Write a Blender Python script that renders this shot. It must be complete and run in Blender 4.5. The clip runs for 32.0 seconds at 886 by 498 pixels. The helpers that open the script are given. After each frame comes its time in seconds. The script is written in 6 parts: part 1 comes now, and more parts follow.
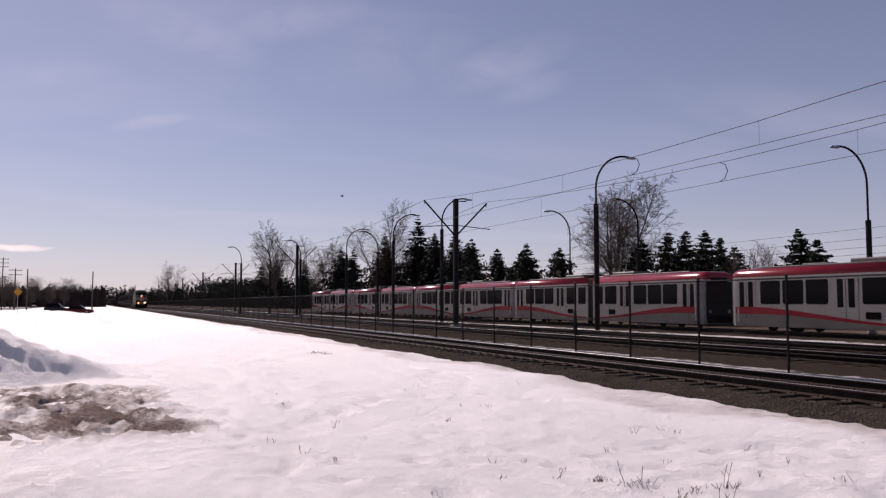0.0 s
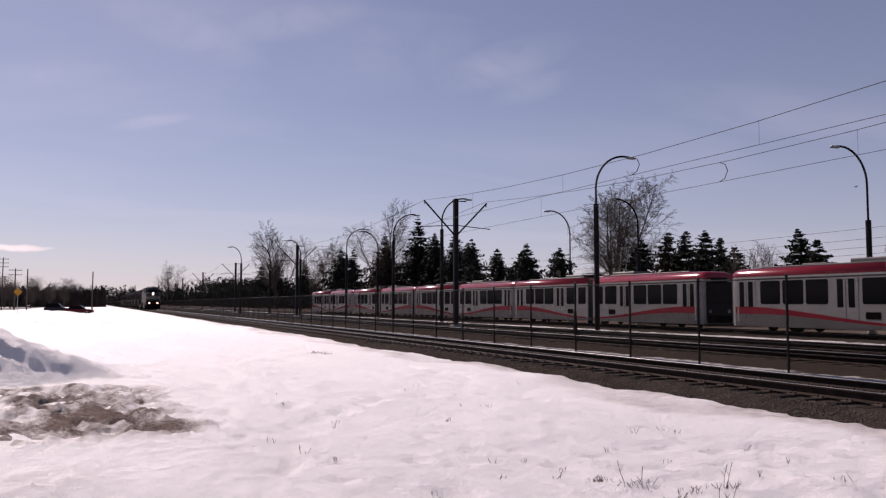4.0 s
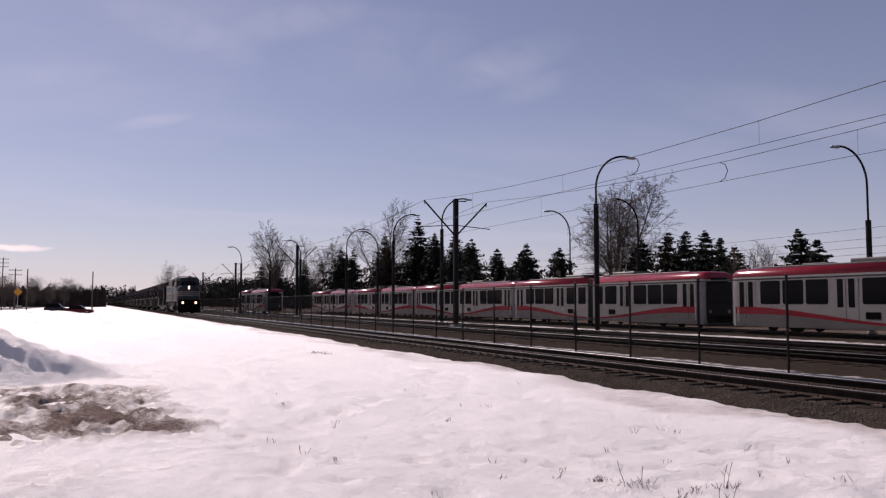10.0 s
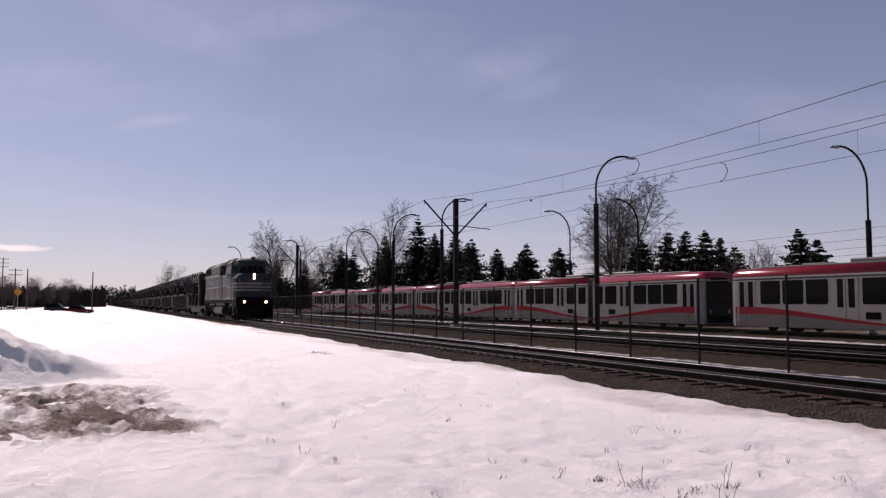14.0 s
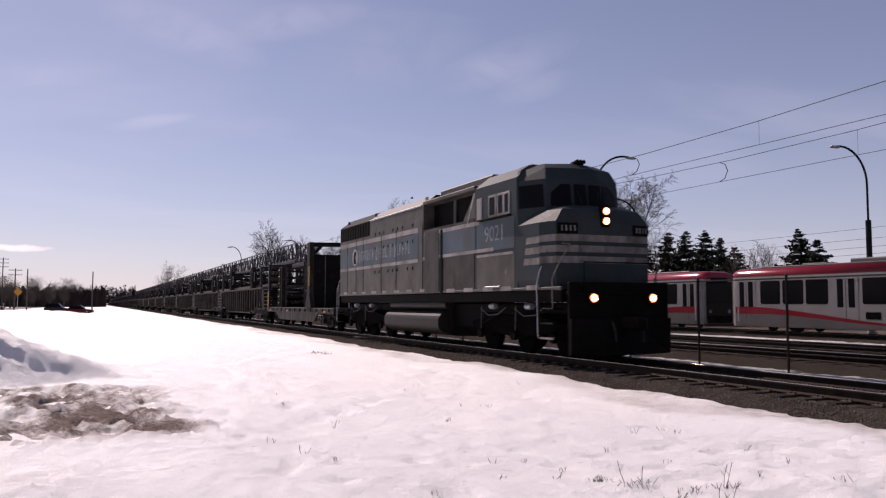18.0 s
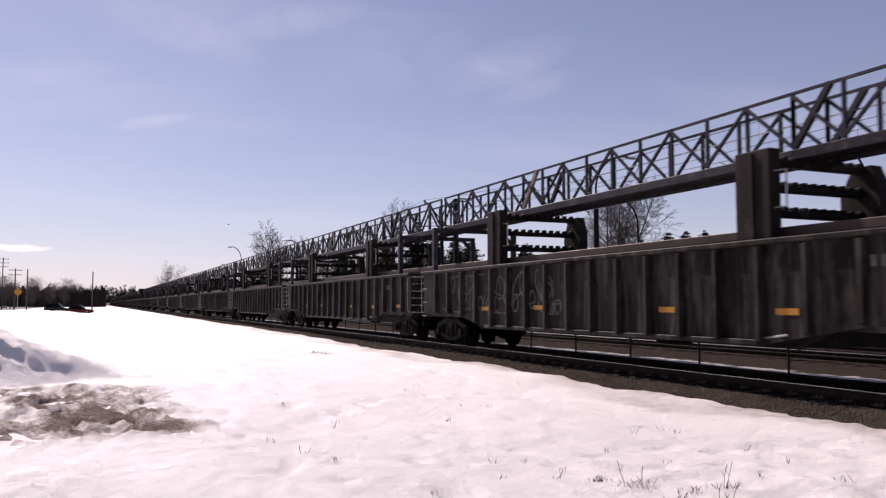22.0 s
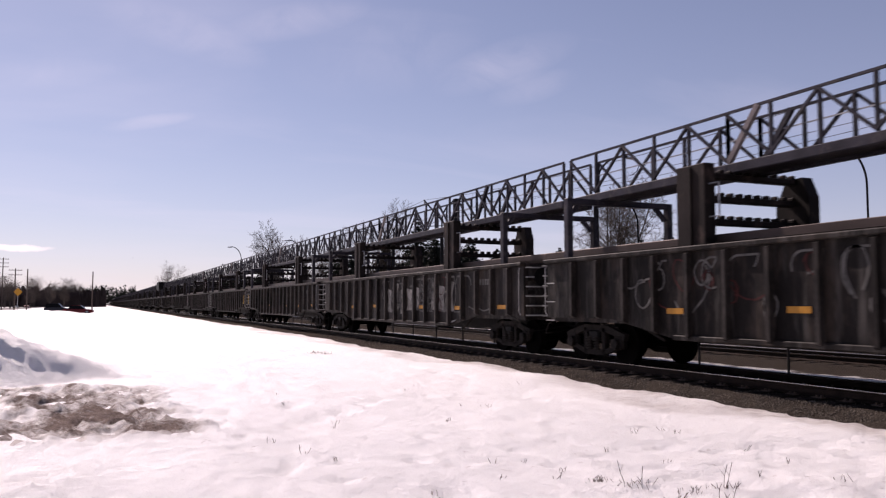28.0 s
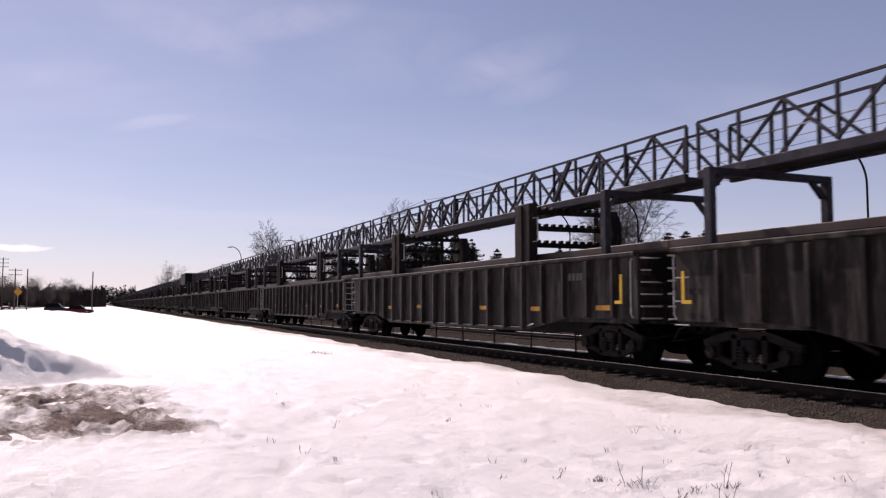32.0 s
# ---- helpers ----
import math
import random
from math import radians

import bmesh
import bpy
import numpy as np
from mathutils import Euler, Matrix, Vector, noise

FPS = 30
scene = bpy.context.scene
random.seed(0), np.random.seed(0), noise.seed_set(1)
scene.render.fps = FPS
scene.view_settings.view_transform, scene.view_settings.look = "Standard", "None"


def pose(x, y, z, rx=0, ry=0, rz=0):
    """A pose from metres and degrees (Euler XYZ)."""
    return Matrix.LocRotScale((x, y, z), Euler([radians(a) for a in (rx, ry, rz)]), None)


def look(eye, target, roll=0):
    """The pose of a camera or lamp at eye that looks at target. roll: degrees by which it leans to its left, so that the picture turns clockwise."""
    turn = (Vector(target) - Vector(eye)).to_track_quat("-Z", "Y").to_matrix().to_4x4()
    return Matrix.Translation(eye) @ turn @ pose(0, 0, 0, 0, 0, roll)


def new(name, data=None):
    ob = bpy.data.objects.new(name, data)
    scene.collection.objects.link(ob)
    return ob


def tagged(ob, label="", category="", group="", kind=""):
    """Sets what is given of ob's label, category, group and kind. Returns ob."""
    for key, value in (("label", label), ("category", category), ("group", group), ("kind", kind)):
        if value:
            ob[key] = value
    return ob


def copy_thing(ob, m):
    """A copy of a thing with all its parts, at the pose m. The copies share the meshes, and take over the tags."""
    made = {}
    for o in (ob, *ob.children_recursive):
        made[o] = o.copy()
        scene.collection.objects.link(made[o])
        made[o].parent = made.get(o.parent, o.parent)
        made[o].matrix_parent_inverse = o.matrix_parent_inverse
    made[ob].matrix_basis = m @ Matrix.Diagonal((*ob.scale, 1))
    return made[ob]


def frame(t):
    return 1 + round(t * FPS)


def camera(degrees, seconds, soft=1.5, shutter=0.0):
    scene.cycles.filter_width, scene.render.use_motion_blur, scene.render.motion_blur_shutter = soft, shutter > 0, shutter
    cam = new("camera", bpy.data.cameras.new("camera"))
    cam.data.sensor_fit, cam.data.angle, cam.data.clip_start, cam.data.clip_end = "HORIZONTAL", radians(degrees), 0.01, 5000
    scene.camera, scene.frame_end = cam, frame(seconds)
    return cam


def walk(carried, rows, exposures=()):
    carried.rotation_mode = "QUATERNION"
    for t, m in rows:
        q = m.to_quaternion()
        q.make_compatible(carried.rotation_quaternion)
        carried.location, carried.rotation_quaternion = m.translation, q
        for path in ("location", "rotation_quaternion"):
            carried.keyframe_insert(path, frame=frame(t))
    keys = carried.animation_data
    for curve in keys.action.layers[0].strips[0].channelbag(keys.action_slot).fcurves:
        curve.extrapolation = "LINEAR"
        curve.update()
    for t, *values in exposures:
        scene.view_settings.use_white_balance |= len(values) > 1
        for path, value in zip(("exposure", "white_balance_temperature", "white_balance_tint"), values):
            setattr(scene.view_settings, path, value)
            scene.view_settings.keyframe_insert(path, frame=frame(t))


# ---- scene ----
from collections import defaultdict

# ---------- camera ----------
EYE = Vector((0.0, 0.0, 1.349))
YAW, PITCH = radians(23.338), radians(3.906)
AIM = EYE + Vector((math.sin(YAW) * math.cos(PITCH), math.cos(YAW) * math.cos(PITCH), math.sin(PITCH))) * 50
cam = camera(57.81, 32.0, soft=1.25, shutter=0.18)
VIEW = look(EYE, AIM, 0.04)
walk(cam, [(0.0, VIEW), (32.0, VIEW)],
     [(0.0, 0.06, 6500, 28), (16.8, 0.06, 6500, 28), (18.0, 0.24, 6500, 28), (19.6, 0.37, 6500, 28), (32.0, 0.38, 6500, 28)])

XT = 11.733          # centre of the freight track; rail heads are at z = 0
XA, XB = 19.1, 23.8  # centres of the two transit tracks
XP = 35.3            # centre of the storage track
ZL, ZP = -0.05, -0.16


def train_y(t):
    """Place of the freight locomotive's front lamps along the track."""
    d = t - 18.2
    return 13.69 - 12.2 * (d - 0.00137 * d * d)


# ---------- light ----------
TO_SUN = Vector((-0.17, 0.75, 0.69)).normalized()
world = bpy.data.worlds.new("sky")
scene.world = world
world.use_nodes = True
wn, wl = world.node_tree.nodes, world.node_tree.links
wn.clear()
w_out = wn.new("ShaderNodeOutputWorld")
w_bg = wn.new("ShaderNodeBackground")
w_bg.inputs["Strength"].default_value = 0.0575
w_sky = wn.new("ShaderNodeTexSky")
w_sky.sky_type = "NISHITA"
w_sky.sun_disc = False
w_sky.sun_elevation = math.asin(TO_SUN.z)
w_sky.sun_rotation = math.atan2(TO_SUN.x, TO_SUN.y)
w_sky.altitude = 1000
w_sky.air_density = 1.0
w_sky.dust_density = 1.0
w_sky.ozone_density = 2.5
w_co = wn.new("ShaderNodeTexCoord")
w_sep = wn.new("ShaderNodeSeparateXYZ")
wl.new(w_co.outputs["Generated"], w_sep.inputs[0])


def wmath(op, a, b):
    n = wn.new("ShaderNodeMath")
    n.operation = op
    for i, s in enumerate((a, b)):
        if isinstance(s, (int, float)):
            n.inputs[i].default_value = s
        else:
            wl.new(s, n.inputs[i])
    return n.outputs[0]


w_h = wmath("ADD", wmath("MAXIMUM", w_sep.outputs[2], 0.0), 0.09)
w_vec = wn.new("ShaderNodeCombineXYZ")
wl.new(wmath("DIVIDE", w_sep.outputs[0], w_h), w_vec.inputs[0])
wl.new(wmath("DIVIDE", w_sep.outputs[1], w_h), w_vec.inputs[1])
w_map = wn.new("ShaderNodeMapping")
w_map.inputs["Location"].default_value = (3.1, 1.7, 0)
w_map.inputs["Rotation"].default_value = (0, 0, -0.35)
w_map.inputs["Scale"].default_value = (0.55, 1.0, 1)
wl.new(w_vec.outputs[0], w_map.inputs[0])
w_n1 = wn.new("ShaderNodeTexNoise")
w_n1.inputs["Scale"].default_value = 0.9
w_n1.inputs["Detail"].default_value = 6
w_n1.inputs["Roughness"].default_value = 0.55
w_n1.inputs["Distortion"].default_value = 0.6
wl.new(w_map.outputs[0], w_n1.inputs["Vector"])
w_ramp = wn.new("ShaderNodeValToRGB")
w_ramp.color_ramp.elements[0].position = 0.47
w_ramp.color_ramp.elements[1].position = 0.86
wl.new(w_n1.outputs["Fac"], w_ramp.inputs[0])
w_mix = wn.new("ShaderNodeMixRGB")
w_mix.inputs["Color2"].default_value = (11.4, 11.2, 12.4, 1)
w_veil = wmath("MULTIPLY", wmath("DIVIDE", 0.09, w_h), 0.60)
wl.new(wmath("MINIMUM", wmath("ADD", wmath("MULTIPLY", w_ramp.outputs[0], 0.18), w_veil), 0.95), w_mix.inputs["Fac"])
wl.new(w_sky.outputs[0], w_mix.inputs["Color1"])
# one small bright cloud low over the far road
w_az = wmath("DIVIDE", w_sep.outputs[0], wmath("MAXIMUM", w_sep.outputs[1], 0.05))
w_el = wmath("DIVIDE", w_sep.outputs[2], wmath("MAXIMUM", w_sep.outputs[1], 0.05))
w_n2 = wn.new("ShaderNodeTexNoise")
w_n2.inputs["Scale"].default_value = 60
w_n2.inputs["Detail"].default_value = 5
wl.new(w_co.outputs["Generated"], w_n2.inputs["Vector"])
w_du = wmath("DIVIDE", wmath("ADD", w_az, 0.09), 0.048)
w_dv = wmath("DIVIDE", wmath("SUBTRACT", w_el, wmath("ADD", 0.0575, wmath("MULTIPLY", w_n2.outputs["Fac"], 0.008))), 0.0042)
w_cl = wmath("SUBTRACT", 1.0, wmath("ADD", wmath("MULTIPLY", w_du, w_du), wmath("MULTIPLY", w_dv, w_dv)))
w_mix2 = wn.new("ShaderNodeMixRGB")
w_mix2.inputs["Color2"].default_value = (18.0, 16.0, 15.0, 1)
wl.new(wmath("MULTIPLY", wmath("MAXIMUM", w_cl, 0.0), 0.9), w_mix2.inputs["Fac"])
wl.new(w_mix.outputs[0], w_mix2.inputs["Color1"])
# thin cirrus wisps: azimuth, height, length, thickness, slant, density
w_n3 = wn.new("ShaderNodeTexNoise")
w_n3.inputs["Scale"].default_value = 13
w_n3.inputs["Detail"].default_value = 7
w_n3.inputs["Roughness"].default_value = 0.6
w_n3.inputs["Distortion"].default_value = 0.8
wl.new(w_co.outputs["Generated"], w_n3.inputs["Vector"])
w_fray = wmath("MULTIPLY", wmath("MAXIMUM", wmath("SUBTRACT", w_n3.outputs["Fac"], 0.28), 0.0), 2.3)
w_sum = 0.0
for az, el, long, thick, slant, dense in [(0.092, 0.3273, 0.1059, 0.0182, -0.231, 0.3), (0.2304, 0.3647, 0.1047, 0.0148, 0.333, 0.3), (0.5338, 0.346, 0.1361, 0.0198, 0.411, 0.34), (0.5753, 0.3134, 0.0827, 0.0134, 0.358, 0.22), (0.0527, 0.2152, 0.0561, 0.0054, 0.238, 0.45), (-0.0713, 0.2563, 0.0905, 0.0116, 0.225, 0.15), (0.3537, 0.3357, 0.1513, 0.0349, 0.308, 0.14)]:
    dx, dy = wmath("SUBTRACT", w_az, az), wmath("SUBTRACT", w_el, el)
    cu = wmath("DIVIDE", wmath("ADD", wmath("MULTIPLY", dx, math.cos(slant)), wmath("MULTIPLY", dy, math.sin(slant))), long)
    cv = wmath("DIVIDE", wmath("SUBTRACT", wmath("MULTIPLY", dy, math.cos(slant)), wmath("MULTIPLY", dx, math.sin(slant))), thick * 1.7)
    body_ = wmath("MAXIMUM", wmath("SUBTRACT", 1.0, wmath("ADD", wmath("MULTIPLY", cu, cu), wmath("MULTIPLY", cv, cv))), 0.0)
    w_sum = wmath("ADD", w_sum, wmath("MULTIPLY", wmath("MULTIPLY", body_, w_fray), dense))
w_mix3 = wn.new("ShaderNodeMixRGB")
w_mix3.inputs["Color2"].default_value = (12.0, 11.6, 12.4, 1)
wl.new(wmath("MINIMUM", wmath("MULTIPLY", w_sum, 0.6), 0.8), w_mix3.inputs["Fac"])
wl.new(w_mix2.outputs[0], w_mix3.inputs["Color1"])
wl.new(w_mix3.outputs[0], w_bg.inputs["Color"])
wl.new(w_bg.outputs[0], w_out.inputs[0])

sun_data = bpy.data.lights.new("sun", "SUN")
sun_data.energy = 4.55
sun_data.angle = radians(0.55)
sun_data.color = (1.0, 0.915, 0.80)
sun = new("sun", sun_data)
sun.matrix_world = look(TO_SUN * 100, (0, 0, 0))


# ---------- materials ----------
def mat(name, col, rough=0.6, metal=0.0, var=0.25, scale=2.0, bump=0.15, bscale=30.0, stain=None, amount=0.5, stretch=(1, 1, 1), rand=0.0, spec=0.08, streak=None):
    """Painted, metal or mineral surface: cloudy variation, fine grain, optional stains, relief."""
    m = bpy.data.materials.new(name)
    m.use_nodes = True
    n, l = m.node_tree.nodes, m.node_tree.links
    b = n["Principled BSDF"]
    co = n.new("ShaderNodeTexCoord")
    info = n.new("ShaderNodeObjectInfo")
    off = n.new("ShaderNodeVectorMath")
    off.operation = "MULTIPLY_ADD"
    l.new(info.outputs["Random"], off.inputs[0])
    off.inputs[1].default_value = (37.0, 53.0, 19.0)
    mp = n.new("ShaderNodeMapping")
    mp.inputs["Scale"].default_value = stretch
    l.new(co.outputs["Object"], off.inputs[2])
    l.new(off.outputs[0], mp.inputs[0])

    def noise_tex(s, d=4, r=0.55):
        t = n.new("ShaderNodeTexNoise")
        t.inputs["Scale"].default_value, t.inputs["Detail"].default_value, t.inputs["Roughness"].default_value = s, d, r
        l.new(mp.outputs[0], t.inputs["Vector"])
        return t.outputs["Fac"]

    big, fine = noise_tex(scale), noise_tex(bscale, 3)
    r1 = n.new("ShaderNodeValToRGB")
    r1.color_ramp.elements[0].position, r1.color_ramp.elements[1].position = 0.3, 0.7
    lo, hi = [c * (1 - var) for c in col], [min(1, c * (1 + var)) for c in col]
    r1.color_ramp.elements[0].color, r1.color_ramp.elements[1].color = (*lo, 1), (*hi, 1)
    l.new(big, r1.inputs[0])
    gr = n.new("ShaderNodeMixRGB")
    gr.blend_type = "OVERLAY"
    gr.inputs["Fac"].default_value = min(0.8, var * 1.6)
    l.new(r1.outputs[0], gr.inputs["Color1"])
    l.new(fine, gr.inputs["Color2"])
    out = gr.outputs[0]
    if rand:
        hs = n.new("ShaderNodeHueSaturation")
        ma = n.new("ShaderNodeMath")
        ma.operation = "MULTIPLY_ADD"
        l.new(info.outputs["Random"], ma.inputs[0])
        ma.inputs[1].default_value, ma.inputs[2].default_value = 2 * rand, 1 - rand
        l.new(ma.outputs[0], hs.inputs["Value"])
        l.new(out, hs.inputs["Color"])
        out = hs.outputs[0]
    if stain:
        r2 = n.new("ShaderNodeValToRGB")
        r2.color_ramp.elements[0].position, r2.color_ramp.elements[1].position = 0.62 - 0.25 * amount, 0.72
        l.new(noise_tex(scale * 1.7, 8, 0.68), r2.inputs[0])
        mx = n.new("ShaderNodeMixRGB")
        mx.inputs["Color2"].default_value = (*stain, 1)
        l.new(r2.outputs[0], mx.inputs["Fac"])
        l.new(out, mx.inputs["Color1"])
        out = mx.outputs[0]
    if streak:
        sm = n.new("ShaderNodeMapping")
        sm.inputs["Scale"].default_value = (2.6, 2.6, 0.30) if stretch[2] == 0.4 else (0.9, 0.9, 0.40)
        l.new(off.outputs[0], sm.inputs[0])
        st = n.new("ShaderNodeTexNoise")
        st.inputs["Scale"].default_value, st.inputs["Detail"].default_value, st.inputs["Roughness"].default_value = 1.3, 9, 0.72
        l.new(sm.outputs[0], st.inputs["Vector"])
        r3 = n.new("ShaderNodeValToRGB")
        r3.color_ramp.elements[0].position, r3.color_ramp.elements[1].position = 0.50, 0.78
        l.new(st.outputs["Fac"], r3.inputs[0])
        mx = n.new("ShaderNodeMixRGB")
        mx.inputs["Color2"].default_value = (*streak, 1)
        l.new(r3.outputs[0], mx.inputs["Fac"])
        l.new(out, mx.inputs["Color1"])
        out = mx.outputs[0]
    l.new(out, b.inputs["Base Color"])
    rr = n.new("ShaderNodeMapRange")
    rr.inputs["To Min"].default_value, rr.inputs["To Max"].default_value = max(0.02, rough - 0.12), min(1, rough + 0.14)
    l.new(fine, rr.inputs["Value"])
    l.new(rr.outputs[0], b.inputs["Roughness"])
    b.inputs["Metallic"].default_value = metal
    b.inputs["Specular IOR Level"].default_value = spec
    if bump:
        bp = n.new("ShaderNodeBump")
        bp.inputs["Strength"].default_value, bp.inputs["Distance"].default_value = bump, 0.02
        l.new(fine, bp.inputs["Height"])
        l.new(bp.outputs[0], b.inputs["Normal"])
    return m


def glow(name, col, strength):
    m = bpy.data.materials.new(name)
    m.use_nodes = True
    b = m.node_tree.nodes["Principled BSDF"]
    b.inputs["Base Color"].default_value = (*col, 1)
    b.inputs["Emission Color"].default_value = (*col, 1)
    b.inputs["Emission Strength"].default_value = strength
    return m


def glass_mat(name, col, rough=0.05, spec=0.10):
    m = bpy.data.materials.new(name)
    m.use_nodes = True
    b = m.node_tree.nodes["Principled BSDF"]
    b.inputs["Base Color"].default_value = (*col, 1)
    b.inputs["Roughness"].default_value = rough
    b.inputs["Specular IOR Level"].default_value = spec
    return m


def ground_mat(name, snow_from, bare, bare_hi, patch, rough=0.85, gloss=0.1, blur=0.08, crisp=0.3, grimy=(0.40, 0.345, 0.32), relief=0.038):
    """Old granular snow over bare ground. snow_from: share of snow, 0 to 1, by noise; patch: noise scale."""
    m = bpy.data.materials.new(name)
    m.use_nodes = True
    n, l = m.node_tree.nodes, m.node_tree.links
    b = n["Principled BSDF"]
    co = n.new("ShaderNodeTexCoord")

    def nz(s, d=5, r=0.6):
        t = n.new("ShaderNodeTexNoise")
        t.inputs["Scale"].default_value, t.inputs["Detail"].default_value, t.inputs["Roughness"].default_value = s, d, r
        l.new(co.outputs["Object"], t.inputs["Vector"])
        return t.outputs["Fac"]

    def ramp(src, p0, c0, p1, c1):
        r = n.new("ShaderNodeValToRGB")
        e = r.color_ramp.elements
        e[0].position, e[1].position = p0, p1
        e[0].color, e[1].color = (*c0, 1), (*c1, 1)
        l.new(src, r.inputs[0])
        return r.outputs[0]

    snow = ramp(nz(0.35), 0.25, (0.90, 0.88, 0.875), 0.75, (0.985, 0.96, 0.95))
    # coarse melt grains
    fine = n.new("ShaderNodeMixRGB")
    fine.blend_type = "MULTIPLY"
    fine.inputs["Fac"].default_value = 1.0
    l.new(snow, fine.inputs["Color1"])
    l.new(ramp(nz(62, 3, 0.75), 0.34, (0.86, 0.85, 0.85), 0.62, (1, 1, 1)), fine.inputs["Color2"])
    # scattered melt pits with old grit in them
    few = n.new("ShaderNodeMath")
    few.operation = "MULTIPLY"
    l.new(ramp(nz(6.5, 4, 0.6), 0.63, (0, 0, 0), 0.70, (1, 1, 1)), few.inputs[0])
    l.new(ramp(nz(0.55, 3, 0.6), 0.40, (0.10, 0.10, 0.10), 0.62, (0.75, 0.75, 0.75)), few.inputs[1])
    grain = n.new("ShaderNodeMixRGB")
    grain.inputs["Color2"].default_value = (0.50, 0.45, 0.43, 1)
    l.new(few.outputs[0], grain.inputs["Fac"])
    l.new(fine.outputs[0], grain.inputs["Color1"])
    soil = ramp(nz(22, 6, 0.75), 0.3, bare, 0.72, bare_hi)
    vc = n.new("ShaderNodeVertexColor")
    vc.layer_name = "cover"
    ad = n.new("ShaderNodeMath")
    ad.operation = "ADD"
    l.new(vc.outputs["Color"], ad.inputs[0])
    l.new(ramp(nz(patch, 7, 0.75), 0.5 - crisp, (0, 0, 0), 0.5 + crisp, (1, 1, 1)), ad.inputs[1])
    fac = ramp(ad.outputs[0], 1.0 - blur - 0.5 * snow_from, (0, 0, 0), 1.0 + blur - 0.5 * snow_from, (1, 1, 1))
    # thin snow is stained by the soil that it lies on
    stain = n.new("ShaderNodeMath")
    stain.operation = "MULTIPLY"
    l.new(ramp(vc.outputs["Color"], 0.30, (1, 1, 1), 0.74, (0, 0, 0)), stain.inputs[0])
    l.new(ramp(nz(3.2, 8, 0.72), 0.30, (0.25, 0.25, 0.25), 0.68, (1, 1, 1)), stain.inputs[1])
    old = n.new("ShaderNodeMixRGB")
    old.inputs["Color2"].default_value = (*grimy, 1)
    l.new(stain.outputs[0], old.inputs["Fac"])
    l.new(grain.outputs[0], old.inputs["Color1"])
    mx = n.new("ShaderNodeMixRGB")
    l.new(fac, mx.inputs["Fac"])
    l.new(soil, mx.inputs["Color1"])
    l.new(old.outputs[0], mx.inputs["Color2"])
    l.new(mx.outputs[0], b.inputs["Base Color"])
    rg = ramp(nz(150, 1), 0.60, (rough, rough, rough), 0.66, (0.14, 0.14, 0.14))
    l.new(rg, b.inputs["Roughness"])
    sp = n.new("ShaderNodeMath")
    sp.operation = "MULTIPLY"
    l.new(fac, sp.inputs[0])
    sp.inputs[1].default_value = gloss
    l.new(sp.outputs[0], b.inputs["Specular IOR Level"])
    bp = n.new("ShaderNodeBump")
    bp.inputs["Strength"].default_value, bp.inputs["Distance"].default_value = 0.8, relief
    hh = n.new("ShaderNodeMath")
    hh.operation = "MULTIPLY_ADD"
    l.new(nz(9, 6, 0.7), hh.inputs[0])
    hh.inputs[1].default_value = 2.2
    l.new(nz(40, 5, 0.85), hh.inputs[2])
    l.new(hh.outputs[0], bp.inputs["Height"])
    l.new(bp.outputs[0], b.inputs["Normal"])
    return m


SNOW = ground_mat("snow", 1.0, (0.05, 0.036, 0.027), (0.22, 0.175, 0.145), 7.0, 0.56, 0.5)
DIRTY = ground_mat("dirty_snow", 1.0, (0.09, 0.066, 0.055), (0.33, 0.265, 0.235), 6.0, 0.56, 0.5, 0.30, 0.24, (0.36, 0.30, 0.275))
CRYSTAL = mat("icy_snow", (0.93, 0.92, 0.92), 0.12, 0, 0.05, 8, 0, 40, None, 0.5, (1, 1, 1), 0.0, 1.0)
GRAVEL = ground_mat("gravel", 0.30, (0.020, 0.0168, 0.0143), (0.088, 0.073, 0.061), 1.1, 0.9, 0.02, 0.08, 0.3, (0.36, 0.33, 0.315))
STONE = mat("ballast_stone", (0.105, 0.088, 0.073), 0.9, 0, 0.5, 6, 0.3, 60)
TIE = mat("creosoted_wood", (0.022, 0.017, 0.014), 0.85, 0, 0.4, 3, 0.5, 30, (0.05, 0.04, 0.033), 0.4, (1, 6, 1), 0.35)
CONC = mat("concrete", (0.30, 0.29, 0.27), 0.85, 0, 0.2, 3, 0.2, 40)
RAILSIDE = mat("rusty_rail", (0.022, 0.015, 0.012), 0.7, 0.2, 0.35, 4, 0.2, 50)
RUNG = mat("pale_rung_paint", (0.30, 0.29, 0.28), 0.5, 0, 0.25, 6, 0.1, 60)
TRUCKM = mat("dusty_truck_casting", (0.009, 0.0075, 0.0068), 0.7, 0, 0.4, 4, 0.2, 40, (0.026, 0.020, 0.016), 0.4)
# pale copy of the walkway steel with the sun's glint painted in
BRACE = mat("glint_brace_steel", (0.17, 0.145, 0.14), 0.4, 0.1, 0.3, 2, 0.15, 40)
RAILTOP = mat("worn_rail_top", (0.30, 0.29, 0.28), 0.2, 1.0, 0.1, 6, 0.05, 80)
PLATE = mat("rusty_plate", (0.10, 0.075, 0.06), 0.7, 0.3, 0.3, 8, 0.2, 60)
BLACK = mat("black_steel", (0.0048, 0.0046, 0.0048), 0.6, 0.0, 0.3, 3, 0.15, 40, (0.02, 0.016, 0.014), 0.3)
POLE = mat("dark_painted_steel", (0.013, 0.012, 0.013), 0.55, 0.1, 0.25, 3, 0.1, 40)
GALV = mat("galvanised_steel", (0.30, 0.30, 0.31), 0.5, 0.7, 0.2, 6, 0.1, 60)
